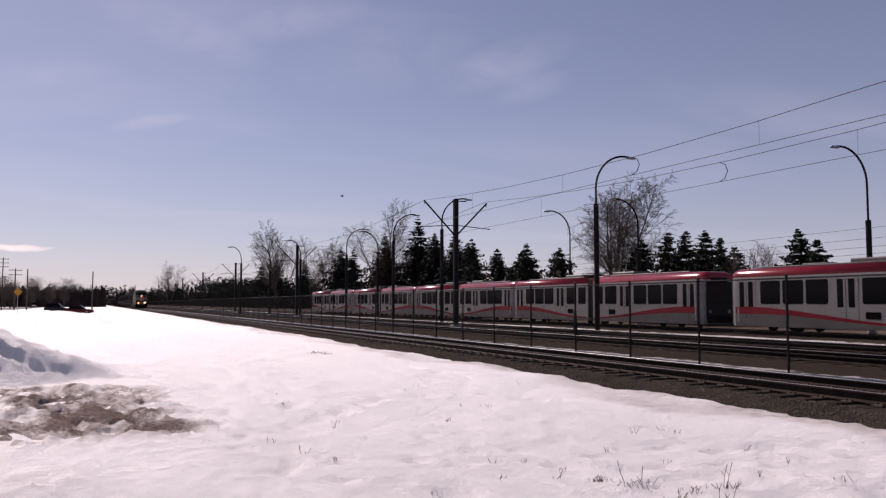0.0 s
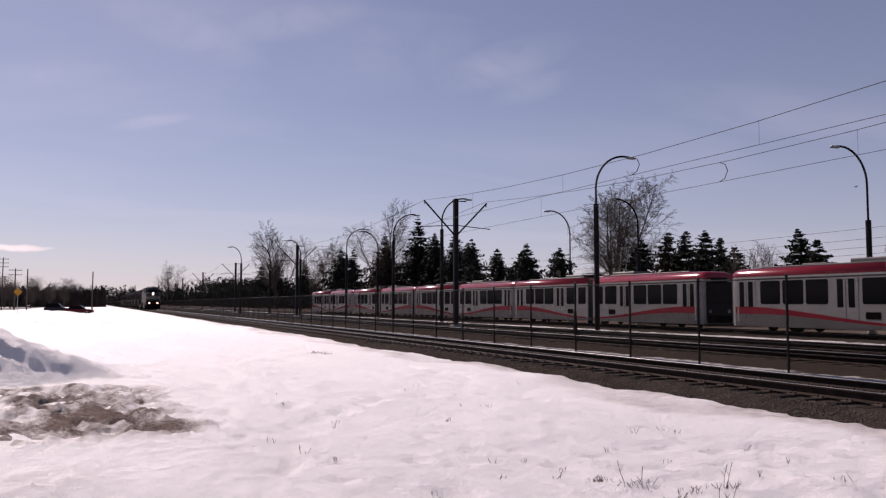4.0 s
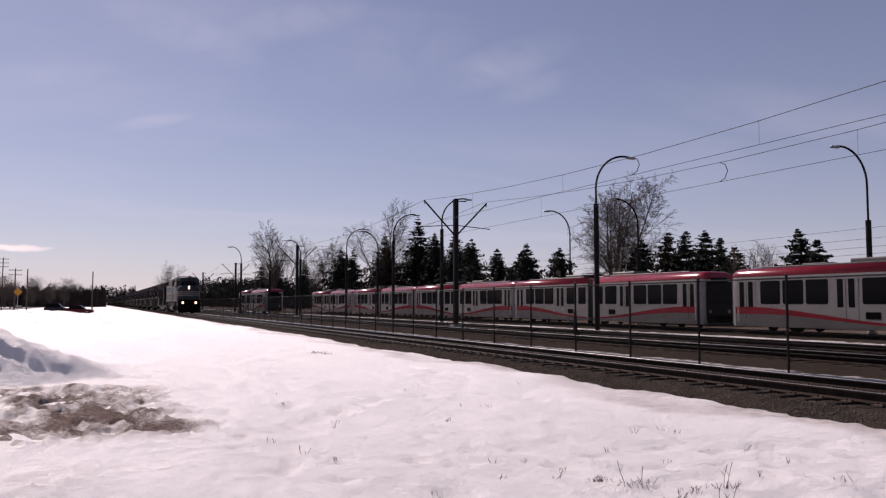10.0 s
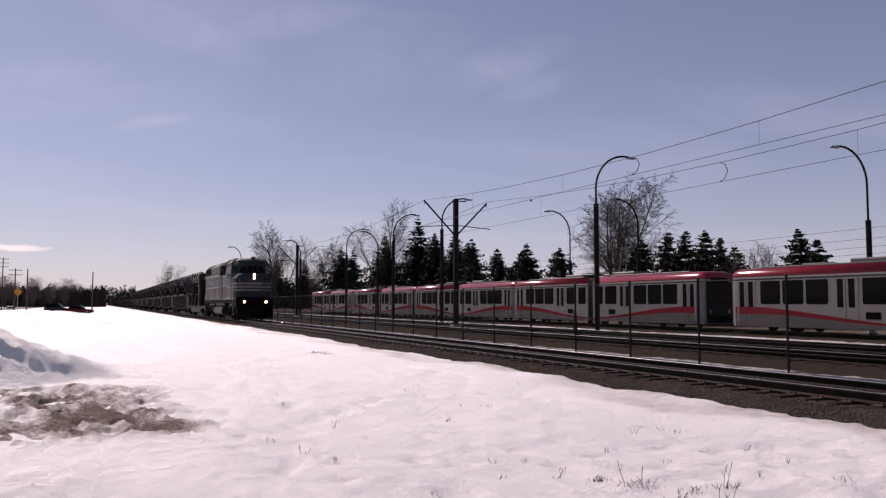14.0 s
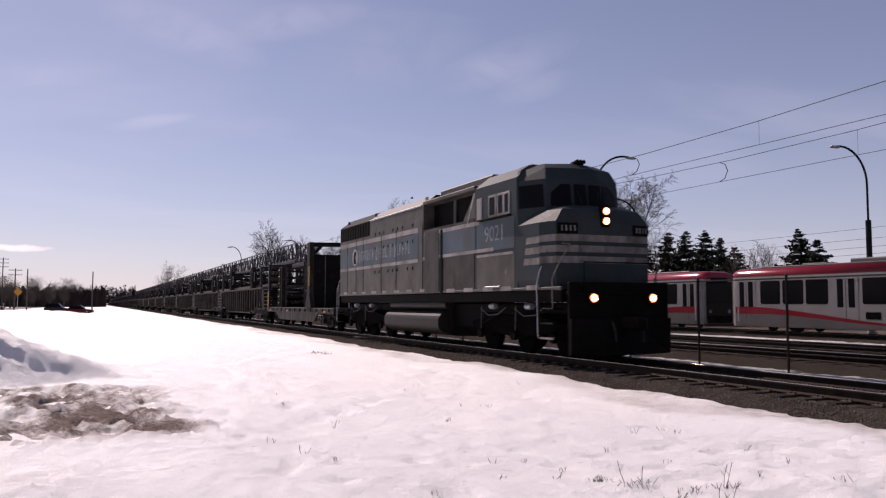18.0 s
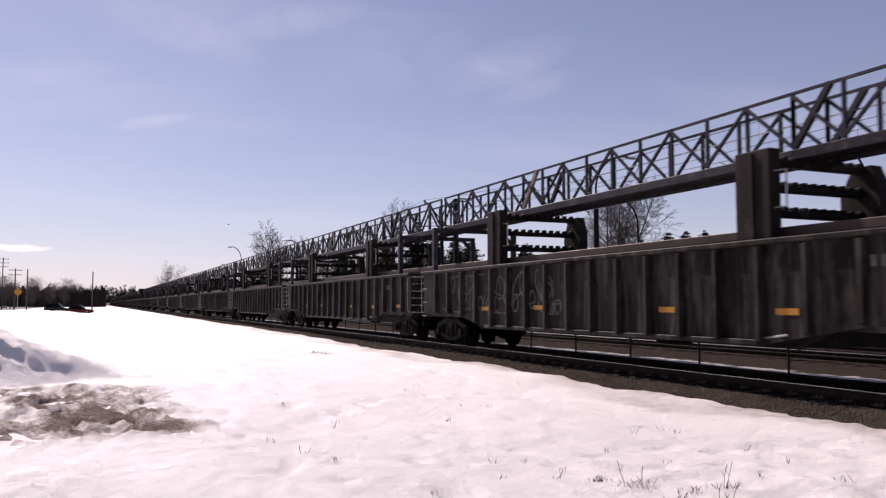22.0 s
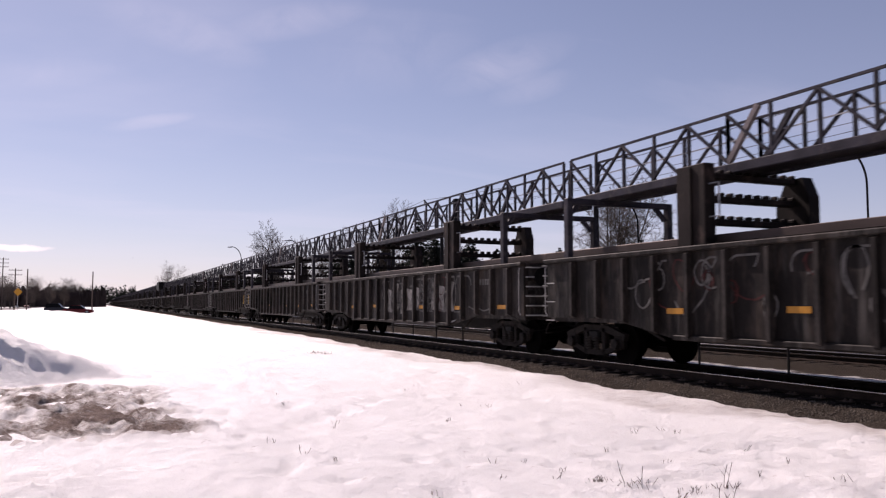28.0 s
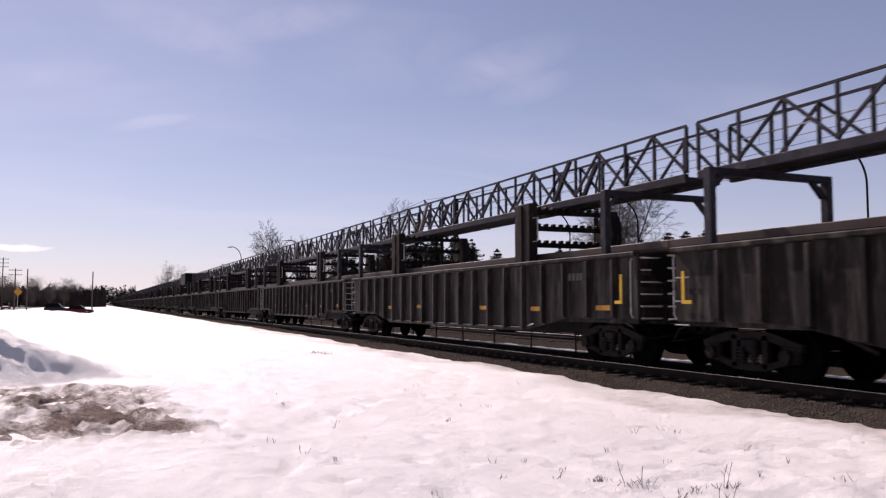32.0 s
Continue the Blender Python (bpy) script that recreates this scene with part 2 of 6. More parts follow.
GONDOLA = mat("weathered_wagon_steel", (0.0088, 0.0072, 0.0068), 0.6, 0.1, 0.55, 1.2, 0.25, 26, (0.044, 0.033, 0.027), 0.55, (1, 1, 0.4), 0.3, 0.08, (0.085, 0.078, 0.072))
# lighter copy of the wagon steel: sun on the rib edges put into colour
RIBM = mat("sunlit_rib_steel", (0.024, 0.0205, 0.019), 0.55, 0.1, 0.5, 1.4, 0.2, 30, (0.055, 0.045, 0.04), 0.5, (1, 1, 0.5), 0.3)
RUST = mat("brown_oxide_steel", (0.014, 0.0105, 0.0097), 0.65, 0.1, 0.4, 1.2, 0.25, 30, (0.06, 0.042, 0.035), 0.3, (1, 1, 0.6), 0.3)
TRUSSM = mat("dusky_blue_steel", (0.025, 0.023, 0.029), 0.5, 0.05, 0.35, 2, 0.15, 40, (0.075, 0.065, 0.062), 0.3, (1, 1, 1), 0.25)
NEWRAIL = mat("brown_rail_load", (0.060, 0.045, 0.040), 0.5, 0.3, 0.25, 1.0, 0.1, 40)
AMBER = mat("amber_reflector", (0.36, 0.17, 0.03), 0.4, 0, 0.15, 8, 0.05, 60)
YELLOW = mat("yellow_paint", (0.48, 0.30, 0.035), 0.5, 0, 0.2, 6, 0.05, 60)
CHALK = mat("pale_spray_paint", (0.10, 0.095, 0.09), 0.7, 0, 0.35, 5, 0.05, 60)
PINKPAINT = mat("red_spray_paint", (0.055, 0.018, 0.017), 0.7, 0, 0.35, 5, 0.05, 60)
L_GREY = mat("weathered_grey_paint", (0.062, 0.057, 0.050), 0.5, 0, 0.35, 0.9, 0.1, 30, (0.036, 0.029, 0.024), 0.6, (1, 1, 0.8), 0.0, 0.12, (0.088, 0.080, 0.070))
L_SOOT = mat("sooty_grey_paint", (0.036, 0.032, 0.028), 0.5, 0, 0.4, 0.9, 0.1, 30, (0.014, 0.011, 0.009), 0.8, (1, 1, 0.8), 0.0, 0.1, (0.055, 0.047, 0.040))
L_BLUE = mat("faded_blue_paint", (0.056, 0.078, 0.096), 0.5, 0, 0.22, 0.8, 0.08, 30, (0.060, 0.056, 0.051), 0.75, (1, 1, 0.6))
L_NUM = mat("pale_number_paint", (0.20, 0.21, 0.22), 0.6, 0, 0.25, 2.5, 0.08, 30, (0.10, 0.10, 0.10), 0.5, (1, 1, 0.5))
FADED = mat("worn_block_paint", (0.21, 0.20, 0.185), 0.7, 0, 0.5, 3.0, 0.1, 40, (0.030, 0.024, 0.021), 0.6, (1, 1, 0.6))
POSTM = mat("dull_brown_steel", (0.015, 0.0125, 0.011), 0.65, 0.0, 0.35, 1.4, 0.2, 30, (0.055, 0.044, 0.038), 0.4, (1, 1, 0.4))
HOSE = mat("dusty_grey_hose", (0.10, 0.095, 0.09), 0.6, 0, 0.2, 6, 0.1, 60)
L_TEAL = mat("faded_teal_paint", (0.023, 0.0315, 0.035), 0.55, 0, 0.2, 0.8, 0.08, 30, (0.034, 0.031, 0.028), 0.35, (1, 1, 0.35))
L_WHITE = mat("dirty_white_paint", (0.22, 0.208, 0.198), 0.5, 0, 0.25, 1.0, 0.08, 30, (0.095, 0.08, 0.068), 0.55, (1, 1, 0.35))
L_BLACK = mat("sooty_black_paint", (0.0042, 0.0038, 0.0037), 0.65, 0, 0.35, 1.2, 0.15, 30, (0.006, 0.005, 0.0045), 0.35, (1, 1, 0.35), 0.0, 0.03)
TANKM = mat("oily_tank_steel", (0.0105, 0.009, 0.0082), 0.5, 0.0, 0.4, 1.5, 0.1, 30, (0.018, 0.014, 0.012), 0.6, (1, 1, 0.4), 0.0, 0.12)
T_WHITE = mat("white_coach_paint", (0.235, 0.224, 0.215), 0.35, 0, 0.1, 0.7, 0.03, 40, (0.25, 0.225, 0.21), 0.3)
T_GREY = mat("grey_coach_paint", (0.115, 0.108, 0.104), 0.4, 0, 0.15, 0.7, 0.03, 40, (0.15, 0.13, 0.115), 0.3)
T_RED = mat("red_coach_paint", (0.19, 0.009, 0.018), 0.22, 0, 0.15, 0.7, 0.03, 40, (0.16, 0.02, 0.02), 0.25, (1, 1, 1), 0.0, 0.5)
T_ROOF = mat("glossy_red_roof_paint", (0.20, 0.009, 0.017), 0.2, 0, 0.15, 0.7, 0.02, 40, (0.14, 0.018, 0.018), 0.25, (1, 1, 1), 0.0, 0.45)
L_CHEV = mat("grimy_white_paint", (0.16, 0.15, 0.142), 0.6, 0, 0.3, 1.6, 0.08, 30, (0.045, 0.04, 0.038), 0.85, (1, 1, 0.5))
T_MASK = mat("charcoal_front_paint", (0.016, 0.015, 0.016), 0.4, 0, 0.2, 1.0, 0.03, 40)
# near-black base: the deep shade under the vehicles is put into this colour
T_UNDER = mat("sooty_shade_undergear", (0.0026, 0.0023, 0.0022), 0.9, 0, 0.4, 3, 0.2, 40, None, 0.5, (1, 1, 1), 0.0, 0.02)
RUBBER = mat("black_rubber", (0.018, 0.018, 0.018), 0.7, 0, 0.2, 6, 0.1, 60)
PANE = glass_mat("tinted_pane", (0.006, 0.0062, 0.007), 0.08, 0.035)
PANE2 = glass_mat("smoked_windscreen", (0.004, 0.004, 0.0045), 0.15, 0.06)
LAMP_W = glow("lit_headlight", (1.0, 0.86, 0.66), 100.0)
LAMP_H = glow("orange_lamp_bowl", (1.0, 0.24, 0.07), 5.0)
LAMP_O = glow("lit_ditch_light", (1.0, 0.80, 0.55), 100.0)
BARK = mat("dark_bark", (0.055, 0.045, 0.038), 0.9, 0, 0.4, 6, 0.4, 40)
BIRCH = mat("grey_bark", (0.075, 0.064, 0.056), 0.85, 0, 0.4, 5, 0.3, 40)
TWIG = mat("grey_brown_twigs", (0.115, 0.092, 0.078), 0.9, 0, 0.3, 1.5, 0, 40, None, 0.5, (1, 1, 1), 0.15)
NEEDLE = mat("dark_green_needles", (0.017, 0.021, 0.015), 0.8, 0, 0.5, 1.2, 0, 40, None, 0.5, (1, 1, 1), 0.3)
NEEDLE2 = mat("brownish_needles", (0.042, 0.034, 0.022), 0.85, 0, 0.4, 1.2, 0, 40, None, 0.5, (1, 1, 1), 0.3)
BRUSH = mat("grey_brown_brush", (0.040, 0.031, 0.029), 0.9, 0, 0.4, 0.05, 0, 40)
SCRUB = mat("winter_scrub", (0.024, 0.019, 0.017), 0.9, 0, 0.4, 0.3, 0, 40)
STRAW = mat("dry_grass", (0.11, 0.075, 0.06), 0.9, 0, 0.3, 8, 0, 40)
ASPHALT = mat("wet_asphalt", (0.06, 0.058, 0.057), 0.6, 0, 0.3, 0.6, 0.2, 30)
C_RED = mat("dark_red_car_paint", (0.11, 0.018, 0.02), 0.3, 0.2, 0.1, 1, 0.02, 40)
C_DARK = mat("dark_car_paint", (0.03, 0.03, 0.035), 0.3, 0.2, 0.1, 1, 0.02, 40)
C_SILV = mat("silver_car_paint", (0.32, 0.32, 0.33), 0.3, 0.5, 0.1, 1, 0.02, 40)
SIGNY = mat("yellow_sign_face", (0.42, 0.21, 0.03), 0.5, 0, 0.1, 4, 0.02, 40)
WOODP = mat("weathered_pole_wood", (0.09, 0.07, 0.06), 0.9, 0, 0.3, 3, 0.3, 30)


# ---------- mesh building ----------
class M:
    """Gathers faces; ob() makes one mesh object of them."""

    def __init__(self):
        self.v, self.f = [], []

    def add(self, verts, faces):
        k = len(self.v)
        self.v.extend(tuple(p) for p in verts)
        self.f.extend([tuple(i + k for i in q) for q in faces])
        return self

    def box(self, c, s, ch=0.0):
        x, y, z = c
        a, b, d = s[0] / 2, s[1] / 2, s[2] / 2
        ch = min(ch, a * 0.9, b * 0.9, d * 0.9)
        if ch <= 0:
            vs = [(x + i * a, y + j * b, z + k * d) for i in (-1, 1) for j in (-1, 1) for k in (-1, 1)]
            return self.add(vs, [(0, 1, 3, 2), (4, 6, 7, 5), (0, 4, 5, 1), (2, 3, 7, 6), (0, 2, 6, 4), (1, 5, 7, 3)])
        vs, ix = [], {}
        for i in (-1, 1):
            for j in (-1, 1):
                for k in (-1, 1):
                    for ax in range(3):
                        e = [a - ch, b - ch, d - ch]
                        e[ax] = (a, b, d)[ax]
                        ix[i, j, k, ax] = len(vs)
                        vs.append((x + i * e[0], y + j * e[1], z + k * e[2]))
        fs = []
        R = [(-1, -1), (1, -1), (1, 1), (-1, 1)]
        for sgn in (-1, 1):
            fs.append([ix[sgn, p, q, 0] for p, q in R][::sgn])
            fs.append([ix[p, sgn, q, 1] for p, q in R][::-sgn])
            fs.append([ix[p, q, sgn, 2] for p, q in R][::sgn])
        for p in (-1, 1):
            for q in (-1, 1):
                fs.append([ix[p, q, -1, 0], ix[p, q, 1, 0], ix[p, q, 1, 1], ix[p, q, -1, 1]])
                fs.append([ix[p, -1, q, 0], ix[p, 1, q, 0], ix[p, 1, q, 2], ix[p, -1, q, 2]])
                fs.append([ix[-1, p, q, 1], ix[1, p, q, 1], ix[1, p, q, 2], ix[-1, p, q, 2]])
        for i in (-1, 1):
            for j in (-1, 1):
                for k in (-1, 1):
                    fs.append([ix[i, j, k, 0], ix[i, j, k, 1], ix[i, j, k, 2]])
        return self.add(vs, fs)

    def tube(self, p, q, r, n=6, r2=None, cap=True):
        p, q = Vector(p), Vector(q)
        d = (q - p).normalized()
        a = d.orthogonal().normalized()
        b = d.cross(a)
        r2 = r if r2 is None else r2
        vs = []
        for c, rr in ((p, r), (q, r2)):
            for i in range(n):
                t = 2 * math.pi * (i + 0.5) / n
                vs.append(c + (a * math.cos(t) + b * math.sin(t)) * rr)
        fs = [(i, (i + 1) % n, n + (i + 1) % n, n + i) for i in range(n)]
        if cap:
            fs += [tuple(range(n))[::-1], tuple(range(n, 2 * n))]
        return self.add(vs, fs)

    def path(self, pts, r, n=6):
        pts = [Vector(p) for p in pts]
        rings = []
        a = None
        for i, p in enumerate(pts):
            d = (pts[min(i + 1, len(pts) - 1)] - pts[max(i - 1, 0)]).normalized()
            a = d.orthogonal().normalized() if a is None else (a - d * a.dot(d)).normalized()
            b = d.cross(a)
            rings.append([p + (a * math.cos(6.28318 * (k + 0.5) / n) + b * math.sin(6.28318 * (k + 0.5) / n)) * r for k in range(n)])
        return self.loft(rings)

    def bar(self, p, q, w, h):
        """Square-section bar from p to q; w across in x, h the other way."""
        p, q = Vector(p), Vector(q)
        d = (q - p).normalized()
        a = Vector((1, 0, 0)) if abs(d.x) < 0.9 else Vector((0, 1, 0))
        b = d.cross(a).normalized()
        a = b.cross(d).normalized()
        vs = [c + a * (i * w / 2) + b * (j * h / 2) for c in (p, q) for i, j in ((-1, -1), (1, -1), (1, 1), (-1, 1))]
        return self.add(vs, [(0, 1, 5, 4), (1, 2, 6, 5), (2, 3, 7, 6), (3, 0, 4, 7), (3, 2, 1, 0), (4, 5, 6, 7)])

    def loft(self, rings, cap=True):
        n = len(rings[0])
        vs = [p for r in rings for p in r]
        fs = []
        for k in range(len(rings) - 1):
            for i in range(n):
                j = (i + 1) % n
                fs.append((k * n + i, k * n + j, (k + 1) * n + j, (k + 1) * n + i))
        if cap:
            fs += [tuple(range(n))[::-1], tuple(range((len(rings) - 1) * n, len(rings) * n))]
        return self.add(vs, fs)

    def prism_y(self, prof, y0, y1):
        """Profile of (x, z) drawn out along y."""
        return self.loft([[(x, y0, z) for x, z in prof], [(x, y1, z) for x, z in prof]])

    def prism_x(self, prof, x0, x1):
        """Profile of (y, z) drawn out along x."""
        return self.loft([[(x0, y, z) for y, z in prof], [(x1, y, z) for y, z in prof]])

    def mesh(self, name, material, smooth=False):
        me = bpy.data.meshes.new(name)
        me.from_pydata(self.v, [], self.f)
        bm = bmesh.new()
        bm.from_mesh(me)
        bmesh.ops.recalc_face_normals(bm, faces=bm.faces)
        bm.to_mesh(me)
        bm.free()
        if smooth:
            me.polygons.foreach_set("use_smooth", [True] * len(me.polygons))
        me.materials.append(material)
        return me

    def ob(self, name, material, parent=None, label="", at=None, smooth=False):
        return put(name, self.mesh(name, material, smooth), parent, label, at)


def put(name, me, parent=None, label="", at=None):
    """A mesh object, as a part where a parent is given."""
    o = new(name, me)
    if parent is not None:
        o.parent = parent
    if at is not None:
        o.location = at
    if label:
        o["label"] = label
    return o


def thing(name, at, label, category, group="", rz=0.0):
    e = new(name)
    e.location = at
    e.rotation_euler = (0, 0, radians(rz))
    return tagged(e, label, category, group)


def lattice(ix, iy, seed):
    h = (ix.astype(np.int64) * 374761393 + iy.astype(np.int64) * 668265263 + seed * 1442695041) & 0x7FFFFFFF
    h = ((h ^ (h >> 13)) * 1274126177) & 0x7FFFFFFF
    return ((h ^ (h >> 16)) & 0xFFFF) / 65535.0


def vnoise(x, y, seed=0):
    """Smooth value noise, -1 to 1."""
    x, y = np.asarray(x, float), np.asarray(y, float)
    i, j = np.floor(x), np.floor(y)
    u, v = x - i, y - j
    u, v = u * u * (3 - 2 * u), v * v * (3 - 2 * v)
    a, b = lattice(i, j, seed), lattice(i + 1, j, seed)
    c, d = lattice(i, j + 1, seed), lattice(i + 1, j + 1, seed)
    return 2 * ((a * (1 - u) + b * u) * (1 - v) + (c * (1 - u) + d * u) * v) - 1


def sstep(a, b, x):
    t = np.clip((np.asarray(x, float) - a) / (b - a), 0, 1)
    return t * t * (3 - 2 * t)


def sheet(name, xs, ys, z, cover, material):
    """Height sheet over the grid xs, ys; cover: share of snow at each point."""
    nx, ny = len(xs), len(ys)
    X, Y = np.meshgrid(xs, ys)
    co = np.stack([X, Y, z], -1).reshape(-1, 3)
    k = (np.arange(ny - 1)[:, None] * nx + np.arange(nx - 1)[None]).ravel()
    quads = np.stack([k, k + 1, k + nx + 1, k + nx], -1)
    me = bpy.data.meshes.new(name)
    me.vertices.add(len(co))
    me.vertices.foreach_set("co", co.ravel())
    me.loops.add(quads.size)
    me.loops.foreach_set("vertex_index", quads.ravel())
    me.polygons.add(len(quads))
    me.polygons.foreach_set("loop_start", np.arange(0, quads.size, 4))
    me.update(calc_edges=True)
    me.polygons.foreach_set("use_smooth", [True] * len(quads))
    at = me.color_attributes.new("cover", "FLOAT_COLOR", "POINT")
    c = np.clip(np.asarray(cover, float), -1, 2).ravel()
    at.data.foreach_set("color", np.stack([c, c, c, np.ones_like(c)], -1).ravel())
    me.materials.append(material)
    return new(name, me)


def graded(start, stop, least, rate):
    out = [start]
    while out[-1] < stop:
        out.append(out[-1] + max(least, abs(out[-1]) * rate))
    return out


# ---------- ground ----------
_rd = random.Random(41)
DENTS = [(1.6 + 0.34 * i + _rd.uniform(-0.12, 0.12), 10.0 + 0.62 * i - 0.02 * i * i + _rd.uniform(-0.1, 0.1), 0.15) for i in range(14)]
DENTS += [(2.2 + 0.55 * i + _rd.uniform(-0.2, 0.2), 8.9 - 0.22 * i + _rd.uniform(-0.2, 0.2), 0.13) for i in range(9)]
DENTS += [(_rd.uniform(1.2, 8.5), 5.2 + 16 * _rd.random() ** 1.6, _rd.uniform(0.09, 0.2)) for i in range(90)]

def ground_z(X, Y):
    far = 1 / (1 + np.hypot(X, Y) / 60)
    z = -0.37 + 0.05 * vnoise(X * 0.16, Y * 0.1, 3) * (0.4 + far) + 0.05 * vnoise(X * 0.6, Y * 0.5, 4) * far + 0.026 * vnoise(X * 1.9, Y * 1.5, 5) * far + 0.022 * vnoise(X * 5.3, Y * 4.6, 6) * far + 0.010 * vnoise(X * 11, Y * 9, 17) * far - 0.03 * far * sstep(0.45, 0.8, vnoise(X * 1.3 + 7, Y * 0.9, 14))
    for fx, fy, fr in DENTS:
        z = z - 0.075 * np.exp(-((X - fx) ** 2 + ((Y - fy) * 0.8) ** 2) / (fr * fr))
    z = z + sstep(50, 75, Y) * sstep(190, 120, Y) * sstep(9, 3, X) * (0.24 * vnoise(X * 0.35, Y * 0.22, 18) + 0.20 * vnoise(X * 0.8, Y * 0.45, 19))
    edge = 9.98 + 0.09 * vnoise(Y * 0.35, Y * 0 + 3.3, 7) + 0.09 * vnoise(Y * 1.3, Y * 0 + 1.3, 8)
    z = z + 0.05 * sstep(7.5, 9.5, X)
    z = z - 1.0 * sstep(-0.05, 0.42, X - edge)
    z = z + 0.75 * sstep(41, 60, X)
    return z


gx = sorted(set([-v for v in graded(0.0, 3000, 0.16, 0.045)] + graded(0.0, 8.8, 0.085, 0.012) + list(np.arange(8.9, 10.6, 0.07)) + graded(10.7, 3000, 0.5, 0.05)))
gy = sorted(set([-v for v in graded(-3.0, 400, 1.5, 0.2)] + graded(3.0, 3200, 0.075, 0.014)))
GX, GY = np.meshgrid(gx, gy)
g_cover = np.ones_like(GX) * 0.9 - 1.1 * sstep(38, 43, GX) + 0.12 * vnoise(GX * 0.05, GY * 0.05, 9) - 0.45 * sstep(260, 500, GY) - sstep(8.2, 9.9, GX + 0.7 * vnoise(GX * 0.9, GY * 0.35, 15)) * (0.46 + 0.34 * vnoise(GX * 1.6, GY * 0.7, 16))
ground = tagged(sheet("ground", gx, gy, ground_z(GX, GY), g_cover, SNOW), "flat field of old granular snow, wind-crusted and sunlit", "snow", "", "structure")

# gravel bed that carries all the tracks, stepped down towards the storage track
BX = [9.6, 10.0, 10.25, 10.42, 10.9, 11.7, 12.5, 13.05, 13.4, 13.9, 14.3, 15.0, 15.7, 16.4, 17.0, 17.4, 18.2, 19.1, 20.2, 21.4, 22.6, 23.8, 25.0, 25.9, 26.6, 27.5, 29, 31, 33, 33.8, 35.3, 36.8, 38, 40, 42.5]
BZ = [-0.55, -0.355, -0.26, -0.21, -0.20, -0.20, -0.20, -0.21, -0.27, -0.36, -0.42, -0.42, -0.40, -0.38, -0.33, -0.26, -0.24, -0.24, -0.27, -0.30, -0.27, -0.24, -0.24, -0.30, -0.38, -0.42, -0.46, -0.46, -0.40, -0.37, -0.36, -0.37, -0.44, -0.55, -0.9]
bx = sorted(set(list(np.arange(9.6, 10.6, 0.06)) + list(np.arange(10.6, 42.6, 0.3))))
by = sorted(set([-40.0, -20.0, -8.0] + graded(1.0, 1500, 0.12, 0.02)))
BXX, BYY = np.meshgrid(bx, by)
b_z = np.interp(BXX, BX, BZ) + 0.02 * vnoise(BXX * 1.7, BYY * 1.4, 11) + 0.018 * vnoise(BXX * 7, BYY * 7, 12) / (1 + BYY / 60)
b_cover = -0.4 + 0.98 * sstep(13.7, 14.4, BXX) * (1 - sstep(16.2, 17.2, BXX)) + 0.55 * sstep(20.5, 20.9, BXX) * (1 - sstep(21.9, 22.3, BXX)) + 0.80 * sstep(26.2, 27.4, BXX) * (1 - sstep(32.0, 33.2, BXX)) + 0.15 * vnoise(BXX * 0.4, BYY * 0.12, 13) - 0.1 * sstep(38, 40, BXX)
gravel = tagged(sheet("ballast", bx, by, b_z, b_cover, GRAVEL), "grey-brown crushed stone ballast with thin snow patches", "ballast", "", "structure")

# loose stones on the shoulder
rng = random.Random(5)
ms = M()
for i in range(15000):
    y = 5.5 + 34 * rng.random() ** 1.6
    x = rng.uniform(9.95, 10.6) if i % 3 else rng.uniform(10.5, 13.4)
    z = float(np.interp(x, BX, BZ))
    r = rng.uniform(0.008, 0.022)
    a = rng.random() * 6.28
    c, s = math.cos(a) * r, math.sin(a) * r
    ms.add([(x + c, y + s, z), (x - s * 0.8, y + c * 0.8, z + r * 0.3), (x - c, y - s, z), (x + s * 0.9, y - c * 0.9, z - r * 0.1), (x + c * 0.2, y + s * 0.3, z + r * 1.1)],
           [(0, 1, 4), (1, 2, 4), (2, 3, 4), (3, 0, 4)])
tagged(ms.ob("ballast_stones", STONE), "loose angular grey-brown track stones", "stones", "", "stuff")

# crumbs and crystals lying on the crust
mc = M()
rng = random.Random(8)
cx = np.array([rng.uniform(-1.2, 9.6) for i in range(16000)])
cy = np.array([4.6 + 12 * rng.random() ** 1.7 for i in range(16000)])
cz = ground_z(cx, cy)
for x, y, z in zip(cx, cy, cz):
    if x < 2.4 and y > 7.6 or x < 0.28 * y - 1.6:
        continue
    r = rng.uniform(0.0026, 0.0060) * (1.7 if rng.random() < 0.05 else 1.0)
    a = rng.random() * 6.28
    c, s = math.cos(a) * r, math.sin(a) * r
    mc.add([(x + c, y + s, z - 0.003), (x - s, y + c, z + r * 0.2), (x - c, y - s, z - 0.003), (x + s, y - c, z + r * 0.1), (x + c * 0.3, y + s * 0.3, z + r * 1.1)], [(0, 1, 4), (1, 2, 4), (2, 3, 4), (3, 0, 4)])
tagged(mc.ob("snow_crumbs", CRYSTAL), "loose crumbs of icy snow on the crust", "snow", "", "stuff")

# snow bank with a dirty, trodden foot
sx = list(np.arange(-11, 2.6, 0.075))
sy = list(np.arange(7.4, 27, 0.085))
SX, SY = np.meshgrid(sx, sy)
crest = 20.5 + 0.05 * SX + 0.45 * vnoise(SX * 0.6, SX * 0, 21)
hgt = np.interp(SX + 0.2 * vnoise(SY * 0.7, SX * 0.3, 22), [-11, -5, -2.3, -0.95, 0.6, 1.3], [1.95, 1.8, 1.30, 0.68, 0.12, 0.0])
s_run = np.clip((crest - SY) / (0.3 + 1.5 * hgt), 0, 1)
s_prof = np.where(SY < crest, 0.4 * sstep(1.0, 0.0, s_run) + 0.6 * (1 - s_run), sstep(5.0, 0.2, SY - crest))
